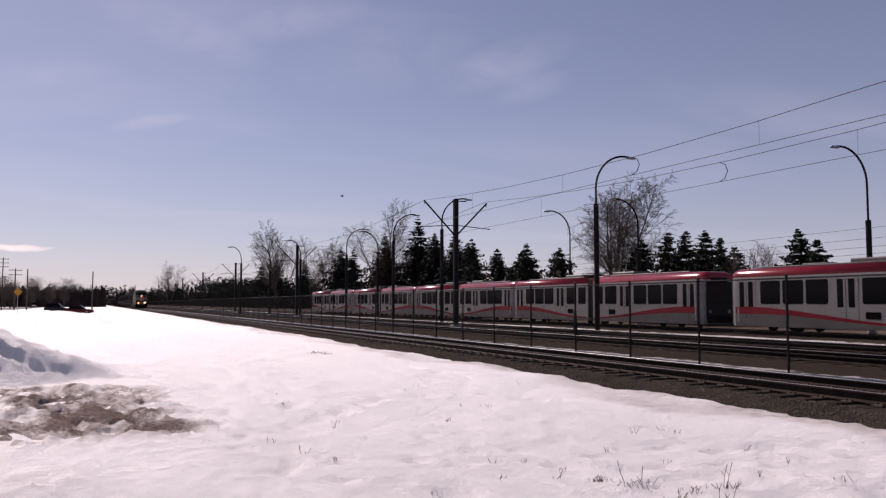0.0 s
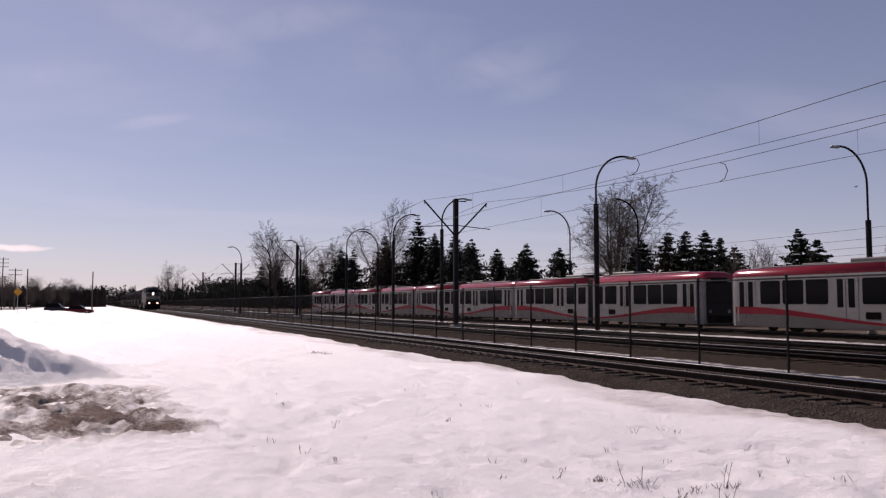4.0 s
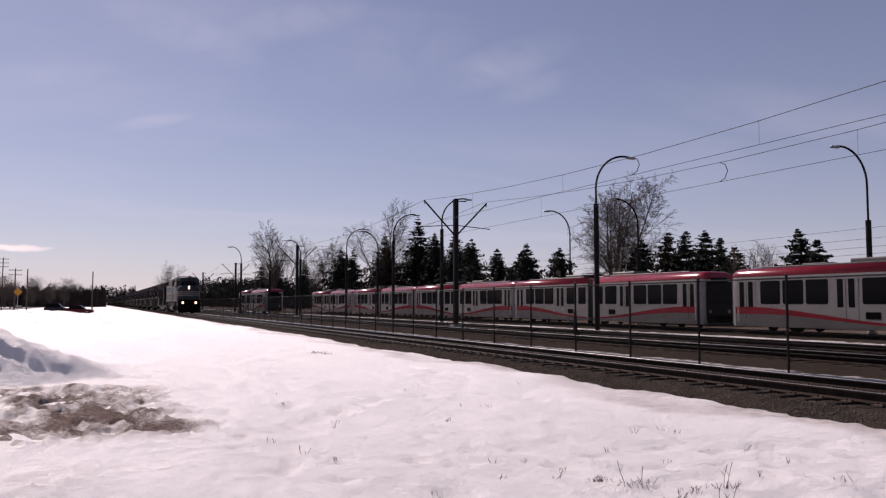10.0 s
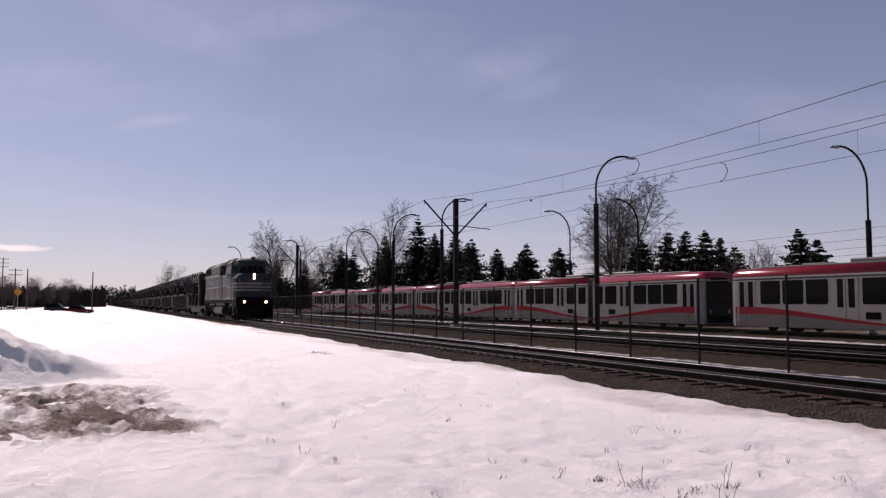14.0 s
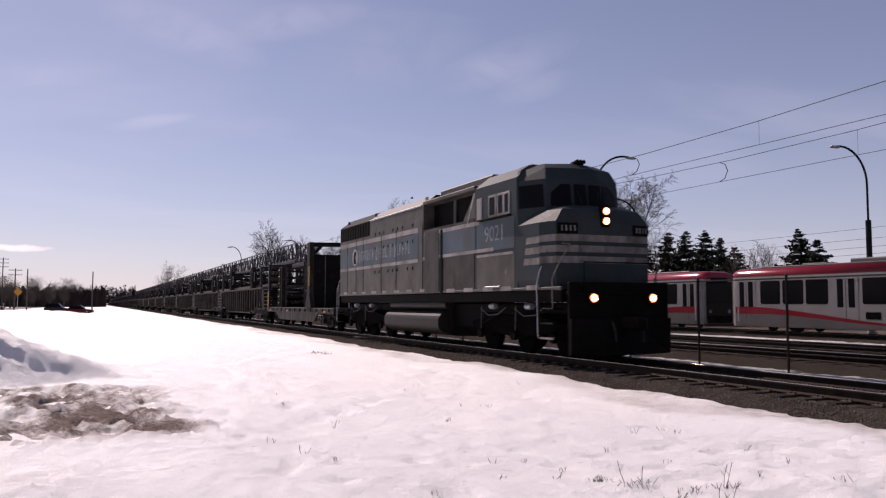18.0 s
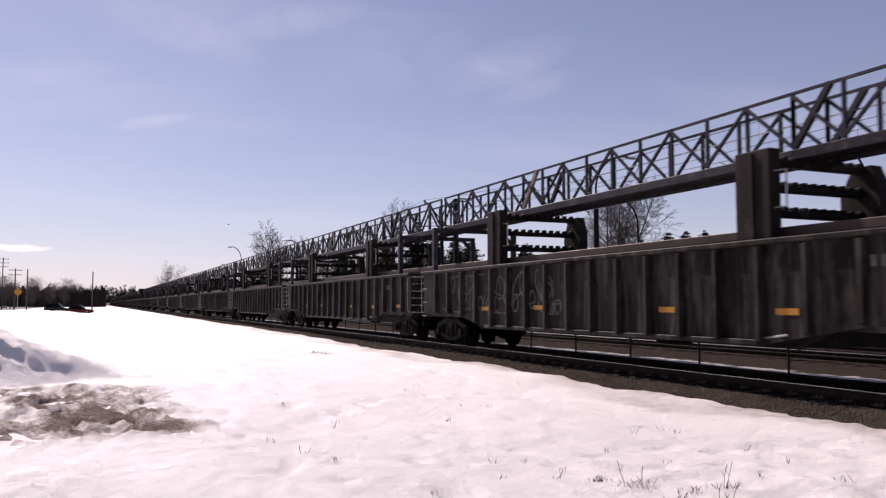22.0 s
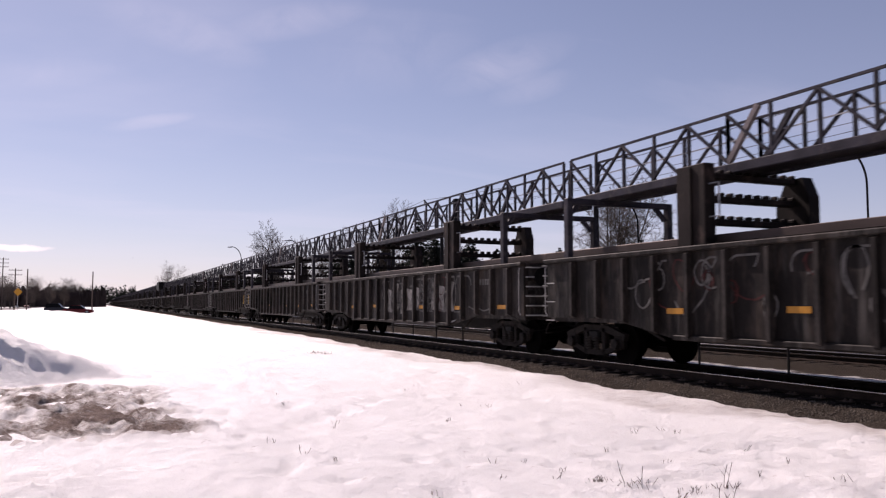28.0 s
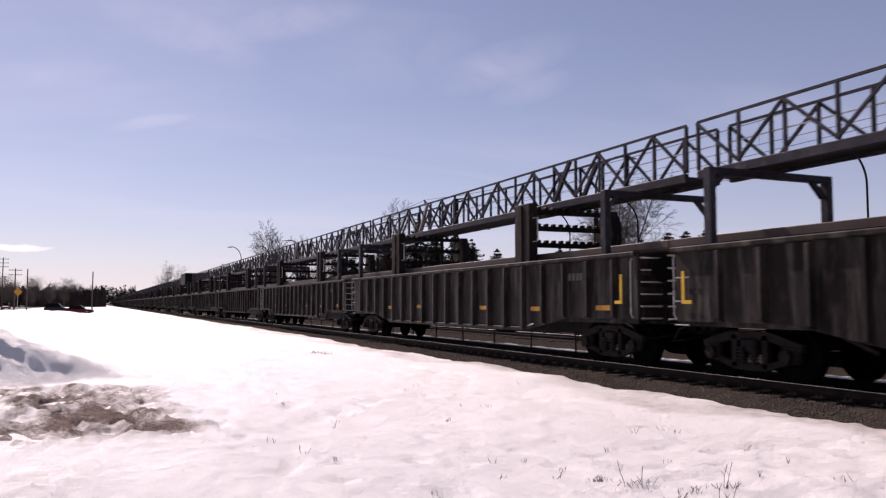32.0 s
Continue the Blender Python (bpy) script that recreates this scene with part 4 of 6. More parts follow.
def walkway(e, y0, y1, slant0, slant1, fine):
    """One length of the overhead walkway: floor beams, two railings, zigzag braces. An end may carry a sloping brace."""
    w = M().box((0, (y0 + y1) / 2, BEAM_Z - 0.11), (2 * WALK_X - 0.1, y1 - y0, 0.06)).ob("walkway", TRUSSM, e, "overhead steel walkway")
    a, b = y0, y1
    n = max(2, round((b - a) / 1.08))
    st = (b - a) / n
    lump = M()
    for side in (-1, 1):
        x = side * WALK_X
        chord = M().box((x, (y0 + y1) / 2, BEAM_Z - 0.11), (0.12, y1 - y0, 0.19), 0.015)
        hand = M().box((x, (a + b) / 2, RAIL_Z), (0.05, b - a, 0.05))
        mid = M().box((x, (a + b) / 2, RAIL_Z - 0.34), (0.025, b - a, 0.025))
        if fine:
            chord.ob("chord_beam", TRUSSM, w)
            hand.ob("handrail", TRUSSM, w)
            if side > 0:
                mid.ob("mid_rail", GALV, w)
        else:
            lump.add(chord.v, chord.f).add(hand.v, hand.f)
        for i in range(n + 1):
            y = a + i * st
            if fine:
                put("railing_post", STRUT, w, "", (x, y, BEAM_Z))
                if i < n:
                    put("brace", diagonal(st, i % 2 == 0), w, "", (x + side * 0.03, y, BEAM_Z))
            else:
                lump.bar((x, y, BEAM_Z), (x, y, RAIL_Z), 0.06, 0.06)
                if i < n:
                    z0, z1 = (BEAM_Z, RAIL_Z) if i % 2 == 0 else (RAIL_Z, BEAM_Z)
                    lump.bar((x, y, z0), (x, y + st, z1), 0.055, 0.055)
        for flag, ya, yb in ((slant0, y0, y0 + 0.8), (slant1, y1, y1 - 0.8)):
            if flag:
                if fine:
                    # some near-side end braces get the painted glint
                    M().bar((x, ya, BEAM_Z), (x, yb, RAIL_Z), 0.09, 0.11).ob("end_brace", BRACE if side < 0 and ya > 10 else TRUSSM, w)
                else:
                    lump.bar((x, ya, BEAM_Z), (x, yb, RAIL_Z), 0.09, 0.11)
    if not fine:
        lump.ob("railing", TRUSSM, w)["kind"] = "stuff"


def portal(e, y, zb=2.42, fine=True):
    p = M().box((-1.42, y, (zb + 3.87) / 2), (0.15, 0.19, 3.87 - zb), 0.015).ob("portal_post", TRUSSM, e)
    M().box((1.53, y, (zb + 3.87) / 2), (0.15, 0.19, 3.87 - zb), 0.015).ob("portal_post", TRUSSM, e)
    M().box((0.055, y, 3.80), (3.08, 0.16, 0.14), 0.015).ob("portal_beam", TRUSSM, e)
    for s in (-1, 1):
        M().bar((s * 1.42, y, 3.45), (s * 1.12, y, 3.76), 0.10, 0.10).ob("knee_brace", TRUSSM, e)


def rack(e, y, zb=2.35, rows=4, fine=True, top=3.98):
    for s in (-1, 1):
        if s < 0:
            p = M().box((-1.30, y, (zb + top) / 2), (0.26, 0.80, top - zb), 0.02).box((-1.45, y, (zb + top) / 2), (0.05, 0.10, top - zb - 0.1)).ob("rack_post", RUST, e)
        else:
            p = M().prism_x([(y - 0.42, zb), (y + 0.42, zb), (y + 0.42, top - 0.65), (y + 0.15, top - 0.12), (y - 0.25, top - 0.1), (y - 0.42, top - 0.5)], 1.17, 1.45).ob("rack_post", RUST, e)
        if fine and s < 0:
            put("ladder_hoop", HOOP, p, "", (s * 1.32, y - 0.40, (zb + top) / 2 - 0.2))
    for i in range(rows):
        put("roller_beam", ROLLER_ME, e, "", (0, y, zb + 0.12 + i * (top - zb - 0.30) / max(1, rows - 1)))


RIB = {}


def rib_mesh(zlow):
    k = round(zlow, 2)
    if k not in RIB:
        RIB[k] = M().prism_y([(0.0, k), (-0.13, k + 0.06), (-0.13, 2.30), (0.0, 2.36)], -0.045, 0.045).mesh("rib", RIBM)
    return RIB[k]


def low_edge(y):
    """Lower edge of the wagon's side: deeper between the trucks."""
    d = min(y, 20.0 - y)
    return 1.02 if d < 2.7 else (1.02 - 0.36 * (d - 2.7) / 2.1 if d < 4.8 else 0.66)


def gondola(label, fine, seed):
    e = thing("gondola_wagon", (0, 0, 0), label, "freight wagon", "rail train wagons")
    rg = random.Random(seed)
    prof = [(0, 1.02), (2.7, 1.02), (4.8, 0.66), (15.2, 0.66), (17.3, 1.02), (20, 1.02), (20, 2.36), (0, 2.36)]
    for s in (-1, 1):
        side = M().prism_x(prof, s * 1.37, s * 1.42).ob("side_wall", GONDOLA, e)
        M().box((s * 1.44, 10, 2.39), (0.20, 20.05, 0.10), 0.02).ob("top_chord", GONDOLA, side)
        M().box((s * 1.45, 10, 0.70), (0.10, 10.4, 0.10), 0.015).ob("bottom_sill", GONDOLA, side)
        lump = M()
        for i in range(19):
            y = 0.75 + i * 1.0
            if fine:
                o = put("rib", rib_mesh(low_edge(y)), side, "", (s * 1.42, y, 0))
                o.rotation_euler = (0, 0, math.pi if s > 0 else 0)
            else:
                lump.box((s * 1.485, y, (low_edge(y) + 2.36) / 2), (0.13, 0.09, 2.30 - low_edge(y)))
        if not fine:
            lump.ob("ribs", GONDOLA, side)["kind"] = "stuff"
        else:
            for y in (1.2, 4.2, 7.2, 12.2, 15.2, 19.3):
                if rg.random() < 0.8:
                    M().box((s * 1.43, y, 1.24 + rg.uniform(-0.03, 0.03)), (0.012, 0.60 if y in (1.2, 19.3) else 0.48, 0.11)).ob("reflector", AMBER, side, "amber reflector strip")
            for z in (0.95, 1.4, 1.85):
                M().tube((s * 1.49, 19.55, z), (s * 1.49, 19.93, z), 0.014, 5).ob("ladder_rung", RUNG, side)
    for y in (0.03, 19.97):
        w = M().box((0, y, 1.68), (2.76, 0.06, 1.36), 0.01).ob("end_wall", GONDOLA, e)
        if fine:
            for z in (1.3, 1.65, 2.0):
                M().box((0, y + (-0.06 if y < 1 else 0.06), z), (2.7, 0.08, 0.10), 0.015).ob("end_rib", GONDOLA, w)
            for z in (1.05, 1.30, 1.55, 1.80, 2.05, 2.30):
                M().tube((-1.45, y + (-0.20 if y < 1 else 0.20), z), (-0.92, y + (-0.20 if y < 1 else 0.20), z), 0.018, 5).ob("ladder_rung", RUNG, w)
    M().box((0, 10, 0.98), (2.7, 19.9, 0.10)).ob("floor", GONDOLA, e)
    M().prism_x([(1.0, 0.92), (19.0, 0.92), (19.0, 0.80), (14.5, 0.55), (5.5, 0.55), (1.0, 0.80)], -0.16, 0.16).ob("centre_sill", BLACK, e)
    for x in (-1.05, -0.72, -0.38, 0.0, 0.38, 0.72, 1.05):
        M().box((x, 10, 2.57), (0.07, 21.18, 0.16), 0.012).ob("carried_rail", NEWRAIL, e, "long brown rail lying on the rollers")
    wagon_truck(e, 1.5)
    wagon_truck(e, 18.5)
    coupler(e, -0.3)
    coupler(e, 20.3)
    if fine:
        M().tube((-1.55, 4.1, 0.85), (-1.3, 5.2, 0.72), 0.02, 5).ob("brake_rod", GALV, e)
        for y, d in ((0.0, 1), (20.0, -1)):
            M().path([(-1.46, y + d * 0.5, 1.0), (-1.46, y + d * 0.12, 0.86), (-1.42, y - d * 0.1, 0.62), (-1.0, y - d * 0.16, 0.66), (-0.2, y - d * 0.2, 0.78)], 0.014, 5).ob("uncoupling_lever", TRUCKM, e)
            M().path([(-1.5, y + d * 0.08, 2.3), (-1.53, y + d * 0.08, 2.2), (-1.53, y + d * 0.08, 1.15), (-1.48, y + d * 0.08, 1.05)], 0.014, 5).ob("grab_iron", RUNG, e)
            M().bar((-1.30, y + d * 3.3, 1.0), (-1.2, y + d * 4.2, 0.62), 0.05, 0.06).ob("brake_beam_lever", TRUCKM, e)
        M().tube((0.3, 8.6, 0.62), (0.3, 9.6, 0.62), 0.17, 12).ob("brake_reservoir", BLACK, e)
        M().tube((-0.95, -0.16, 2.05), (-0.95, -0.20, 2.05), 0.26, 16).ob("brake_wheel", BLACK, e)
    for s in (-1, 1):
        for k, y in enumerate((2.1, 2.25, 2.42, 2.60, 2.78)):
            M().box((s * 1.424, y, 1.98), (0.006, 0.10, 0.17)).ob("lettering_bar", CHALK, e, "stencilled pale mark, unreadable")
    portal(e, 1.1)
    portal(e, 19.0)
    rack(e, 4.9, 2.35, 4, fine)
    rack(e, 14.7, 2.35, 4, fine)
    walkway(e, -0.42, 4.9, False, True, fine)
    walkway(e, 4.9, 14.75, False, True, fine)
    walkway(e, 14.75, 20.42, False, False, fine)
    return e


# ---------- spray-painted scrawls ----------
def scrawl(e, y0, y1, seed, material, n=6, w=0.035):
    """Loose looping strokes, each one connected ribbon on the near flank."""
    rg = random.Random(seed)
    for s in range(n):
        y, z = rg.uniform(y0, y1), rg.uniform(1.25, 2.05)
        a = rg.random() * 6.28
        turn = rg.uniform(-0.75, 0.75)
        pts = []
        for i in range(15):
            pts.append(Vector((y, z)))
            a += turn + rg.uniform(-0.3, 0.3)
            y += 0.105 * math.cos(a)
            z = min(2.2, max(1.1, z + 0.13 * math.sin(a)))
        verts = []
        for i, p in enumerate(pts):
            d = pts[min(i + 1, len(pts) - 1)] - pts[max(i - 1, 0)]
            q = Vector((-d.y, d.x))
            q = q.normalized() * w / 2 if q.length > 1e-6 else Vector((w / 2, 0))
            verts += [(-1.428, p.x - q.x, p.y - q.y), (-1.428, p.x + q.x, p.y + q.y)]
        M().add(verts, [(2 * i, 2 * i + 1, 2 * i + 3, 2 * i + 2) for i in range(len(pts) - 1)]).ob("spray_scrawl", material, e, "unreadable spray-painted scrawl")


# ---------- flat car with bulkhead and first rack ----------
def flat_car():
    e = thing("flat_wagon", (0, 0, 0), "dark flat wagon with a bulkhead and a tall roller rack", "freight wagon", "rail train wagons")
    L = 16.2
    M().box((0, L / 2, 1.06), (2.9, L, 0.14), 0.02).ob("deck", GONDOLA, e)
    for s in (-1, 1):
        sill = M().prism_x([(0, 1.0), (0, 0.85), (3.1, 0.84), (3.7, 0.42), (12.3, 0.42), (12.9, 0.84), (L, 0.85), (L, 1.0)], s * 1.36, s * 1.44).ob("side_sill", GONDOLA, e)
        for i in range(13):
            M().box((s * 1.47, 0.8 + i * 1.2, 1.02), (0.06, 0.14, 0.18), 0.01).ob("stake_pocket", GONDOLA, sill)
        for y in (1.6, 9.98, 15.0):
            M().box((s * 1.455, y, 0.95), (0.012, 0.42, 0.08)).ob("reflector", AMBER, sill, "amber reflector strip")
    # bulkhead frame; its far leg stands further forward
    for s, yc, x in ((-1, 4.72, -1.40), (1, 3.78, 1.50)):
        M().box((x, yc, 2.85), (0.24, 0.60, 3.45), 0.02).prism_x([(yc - 0.62, 1.13), (yc + 0.62, 1.13), (yc + 0.32, 1.80), (yc - 0.30, 1.80)], x - 0.12, x + 0.12).ob("bulkhead_post", POSTM, e, "tall brown bulkhead post with a flared foot")
    M().bar((-1.35, 4.68, 4.46), (1.5, 3.80, 4.46), 0.34, 0.22).ob("top_beam", BLACK, e)
    for x0, y0, x1, y1 in ((-1.28, 4.60, -0.92, 4.36), (1.42, 3.83, 1.05, 3.97)):
        M().bar((x0, y0, 4.0), (x1, y1, 4.36), 0.14, 0.14).ob("corner_brace", BLACK, e)
    M().box((-0.98, 4.50, 2.48), (0.62, 0.08, 2.74), 0.01).ob("bulkhead_panel", BLACK, e)
    M().box((-0.22, 4.50, 2.48), (0.88, 0.08, 2.74), 0.01).ob("bulkhead_panel", BLACK, e)
    M().box((0.62, 4.50, 2.48), (0.78, 0.08, 2.74), 0.01).ob("bulkhead_panel", BLACK, e)
    M().box((-0.665, 4.45, 2.48), (0.025, 0.04, 2.7)).ob("panel_joint", CHALK, e)
    M().bar((1.0, 4.40, 3.20), (1.48, 3.95, 3.20), 0.20, 0.56).ob("cross_bar", BLACK, e)
    M().bar((1.0, 4.40, 1.30), (1.48, 3.95, 1.30), 0.20, 0.34).ob("cross_bar", BLACK, e)
    box = M().box((-0.15, 5.46, 2.55), (2.28, 0.80, 2.85), 0.02).ob("locker", BLACK, e, "black steel locker behind the bulkhead")
    M().box((-1.32, 5.46, 3.24), (0.06, 0.82, 0.86), 0.01).ob("side_panel", RUST, box)
    M().box((-1.31, 5.46, 3.88), (0.05, 0.82, 0.30), 0.01).ob("side_panel", BLACK, box)
    for z in (2.55, 2.04, 1.28):
        M().box((-1.33, 5.46, z), (0.10, 0.80, 0.035)).ob("shelf", CHALK, box)
    for y in (5.07, 5.85):
        M().box((-1.33, y, 2.55), (0.10, 0.05, 2.85)).ob("locker_edge", RUST, box)
    M().box((-1.53, 4.47, 2.79), (0.012, 0.07, 1.02)).ob("yellow_stripe", YELLOW, e, "yellow stripe")
    # tall rack
    for s in (-1, 1):
        p = (M().box((-1.30, 12.1, 2.355), (0.26, 0.92, 2.45), 0.02) if s < 0 else M().prism_x([(11.62, 1.13), (12.58, 1.13), (12.58, 2.95), (12.3, 3.5), (11.9, 3.5), (11.62, 3.1)], 1.15, 1.45)).ob("rack_post", RUST, e)
        if s < 0:
            M().box((-1.46, 11.98, 2.35), (0.06, 0.05, 2.4)).box((-1.46, 12.46, 2.35), (0.06, 0.05, 2.4)).ob("ladder_rail", POSTM, p)
            for k in range(6):
                M().tube((-1.47, 11.98, 1.4 + 0.4 * k), (-1.47, 12.46, 1.4 + 0.4 * k), 0.018, 5).ob("ladder_rung", GALV, p)
    for i in range(6):
        put("roller_beam", ROLLER_ME, e, "", (0, 12.1, 1.40 + i * 0.385))
    for s in (-1, 1):
        M().tube((s * 1.25, 11.2, 1.13), (s * 1.25, 11.2, 3.6), 0.045, 6).ob("stanchion", TRUSSM, e)
    # front platform with railing that slopes down at its front
    w = M().box((0, 11.45, 3.70), (2.0 * WALK_X + 0.16, 3.1, 0.24), 0.02).ob("platform", TRUSSM, e, "front platform of the overhead walkway")
    for s in (-1, 1):
        x = s * WALK_X
        M().path([(x, 9.95, 3.80), (x, 9.95, 4.36), (x, 11.2, 5.02), (x, 11.9, 5.08), (x, 12.9, 5.08)], 0.03, 6).ob("handrail", TRUSSM, w)
        M().path([(x, 9.95, 4.06), (x, 11.2, 4.60), (x, 12.6, 4.62)], 0.014, 5).ob("mid_rail", TRUSSM, w)
        for y in (10.55, 11.2, 11.9):
            zt = 4.36 + 0.53 * min(1.3, y - 9.95)
            M().bar((x, y, 3.80), (x, y, zt), 0.05, 0.05).ob("railing_post", TRUSSM, w)
        for ya, yb in ((9.98, 10.55), (10.55, 11.2), (11.9, 11.2), (11.9, 12.6)):
            zt = 4.36 + 0.53 * min(1.3, yb - 9.95)
            M().bar((x, ya, 3.80), (x, yb, zt), 0.05, 0.05).ob("brace", TRUSSM, w)
        M().tube((x, 10.0, 1.13), (x, 10.0, 3.62), 0.045, 8).ob("platform_leg", TRUSSM, w)
    for k in range(6):
        M().tube((-WALK_X, 10.0, 1.5 + 0.38 * k), (WALK_X, 10.0, 1.5 + 0.38 * k), 0.014, 5).ob("ladder_rung", GALV, w)
    walkway(e, 12.3, 16.9, False, False, True)
    portal(e, 15.4, 1.13)
    M().box((-1.50, 15.4, 1.65), (0.03, 0.15, 0.95)).ob("yellow_stripe", YELLOW, e, "yellow stripe")
    M().box((0.1, 14.75, 1.62), (2.0, 1.0, 0.95), 0.05).ob("winch_box", BLACK, e)
    M().tube((-0.9, 13.6, 1.75), (0.9, 13.6, 1.75), 0.42, 18).ob("winch_drum", BLACK, e)
    wagon_truck(e, 2.0)
    wagon_truck(e, 14.2)
    coupler(e, -0.35)
    coupler(e, L + 0.3)
    M().path([(-1.2, -0.05, 1.15), (-1.2, -0.05, 2.2), (-0.7, -0.05, 2.2), (-0.7, -0.05, 1.15)], 0.02, 6).ob("grab_iron", GALV, e)
    return e


# ---------- locomotive ----------
def loco_ring(y, w=1.53, z0=1.70, top=5.1, sh=4.72, roof=1.05):
    return [(-w, y, z0), (-w, y, sh), (-roof, y, top), (roof, y, top), (w, y, sh), (w, y, z0)]


def locomotive():
    e = thing("diesel_locomotive", (0, 0, 0), "weathered grey and faded blue cowl-bodied diesel locomotive, headlights lit", "locomotive")
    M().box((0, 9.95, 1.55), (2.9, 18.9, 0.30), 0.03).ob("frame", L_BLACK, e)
    # body sections, front to rear; y runs rearwards from the front lamps
    body = M().loft([loco_ring(9.2), loco_ring(19.35)]).ob("rear_body", L_GREY, e, "weathered grey engine-room cowl")
    M().loft([[(-1.53, y, 1.70), (-1.53, y, 3.85), (-1.12, y, 3.90), (-1.12, y, 4.70), (-0.9, y, 5.02), (0.9, y, 5.02), (1.12, y, 4.70), (1.12, y, 3.90), (1.53, y, 3.85), (1.53, y, 1.70)] for y in (5.2, 9.2)]).ob("tapered_body", L_SOOT, e)
    for s in (-1, 1):
        M().box((s * 1.13, 7.2, 4.30), (0.03, 3.95, 0.80), 0.01).ob("intake_screen", L_BLACK, e, "black air intake screen")
        M().loft([[(s * 1.14, 5.05, 3.86), (s * 1.535, 5.05, 3.86), (s * 1.535, 5.05, 4.60), (s * 1.14, 5.05, 4.9)], [(s * 1.14, 5.7, 3.86), (s * 1.53, 5.95, 3.86), (s * 1.50, 5.25, 4.6), (s * 1.14, 5.25, 4.9)]]).ob("cab_flare", L_GREY, e)
        M().box((s * 1.16, 7.35, 4.30), (0.06, 0.20, 0.82), 0.01).ob("screen_pillar", L_GREY, e)
        M().bar((s * 1.537, 5.62, 3.76), (s * 1.50, 5.22, 4.62), 0.02, 0.10).ob("white_stripe", L_WHITE, e)
        M().box((s * 1.33, 7.2, 4.78), (0.42, 4.1, 0.12), 0.02).ob("roof_overhang", L_GREY, e)
    cab = M().loft([loco_ring(2.57), loco_ring(5.15)]).ob("cab", L_TEAL, e, "faded teal and grey driver's cab")
    # cab front, bowed in plan, and the broad nose below it
    plan = [(-1.53, 2.60), (-1.53, 2.50), (-1.12, 1.70), (-0.40, 1.48), (0.40, 1.48), (1.12, 1.70), (1.53, 2.50), (1.53, 2.60)]

    def plan_ring(z, back, k):
        return [(x * k, y + back * (1 if y < 2.55 else 0), z) for x, y in plan]

    M().loft([plan_ring(3.4, 0.0, 1.0), plan_ring(4.60, 0.10, 0.985), plan_ring(4.92, 0.28, 0.90), plan_ring(5.09, 0.62, 0.72)]).ob("cab_front", L_TEAL, e, "bowed cab front")
    nplan = [(-1.53, 2.62), (-1.53, 1.40), (-1.38, 0.85), (-0.80, 0.74), (0.80, 0.74), (1.38, 0.85), (1.53, 1.40), (1.53, 2.62)]

    def nose_ring(z, k, back):
        return [(x * k, y + (back if y < 2.0 else 0.0), z) for x, y in nplan]

    nose = M().loft([nose_ring(1.70, 0.97, 0.02), nose_ring(1.95, 1.0, 0.0), nose_ring(3.40, 1.0, 0.0), nose_ring(3.72, 0.83, 0.08), nose_ring(3.84, 0.62, 0.34)]).ob("nose", L_TEAL, e, "broad faded teal nose with white chevrons")

    def slab(pts, d, name, material, parent, label=""):
        """Thin plate over four corner points, thickened along d."""
        q = [Vector(c) + Vector(d) for c in pts]
        return M().add(list(pts) + q, [(0, 1, 2, 3), (7, 6, 5, 4), (0, 4, 5, 1), (1, 5, 6, 2), (2, 6, 7, 3), (3, 7, 4, 0)]).ob(name, material, parent, label)

    for s in (-1, 1):
        w = slab([(s * 0.05, 1.462, 3.92), (s * 0.40, 1.468, 3.92), (s * 0.40, 1.55, 4.46), (s * 0.05, 1.545, 4.46)], (0, 0.03, 0), "windscreen", PANE2, e)
        M().tube((s * 0.2, 1.45, 3.9), (s * 0.34, 1.51, 4.3), 0.012, 4).ob("wiper", RUBBER, w)
        slab([(s * 0.50, 1.50, 3.88), (s * 1.00, 1.685, 3.88), (s * 0.985, 1.765, 4.46), (s * 0.49, 1.585, 4.46)], (0, 0.03, 0), "windscreen", PANE2, e)
        quarter = []
        for u, z in ((0.07, 3.86), (0.95, 3.86), (0.93, 4.46), (0.09, 4.46)):
            k, back = 1 - 0.015 * (z - 3.4) / 1.2, 0.10 * (z - 3.4) / 1.2
            quarter.append((s * ((1.12 + 0.41 * u) * k + 0.014), 1.70 + 0.80 * u + back - 0.008, z))
        slab(quarter, (-s * 0.03, 0.02, 0), "quarter_window", PANE2, e)
        for k in range(3):
            z = 2.36 + 0.27 * k
            slab([(0, 0.732, z), (s * 0.80, 0.732, z), (s * 0.80, 0.732, z + 0.17), (0, 0.732, z + 0.17)], (0, 0.006, 0), "front_chevron", L_CHEV, nose)
            slab([(s * 0.80, 0.732, z), (s * 1.38, 0.842, z), (s * 1.38, 0.842, z + 0.17), (s * 0.80, 0.732, z + 0.17)], (0, 0.006, 0), "front_chevron", L_CHEV, nose)
            slab([(s * 1.386, 0.845, z), (s * 1.536, 1.395, z), (s * 1.536, 1.395, z + 0.17), (s * 1.386, 0.845, z + 0.17)], (0, 0.006, 0), "front_chevron", L_CHEV, nose)
        board = M().bar((s * 0.84, 0.715, 3.22), (s * 1.36, 0.815, 3.22), 0.06, 0.26).ob("number_board", L_BLACK, nose)
        for k in range(4):
            M().bar((s * (0.93 + 0.11 * k), 0.690 + 0.021 * k, 3.15), (s * (0.93 + 0.11 * k), 0.690 + 0.021 * k, 3.29), 0.045, 0.012).ob("number_bar", L_CHEV, board)
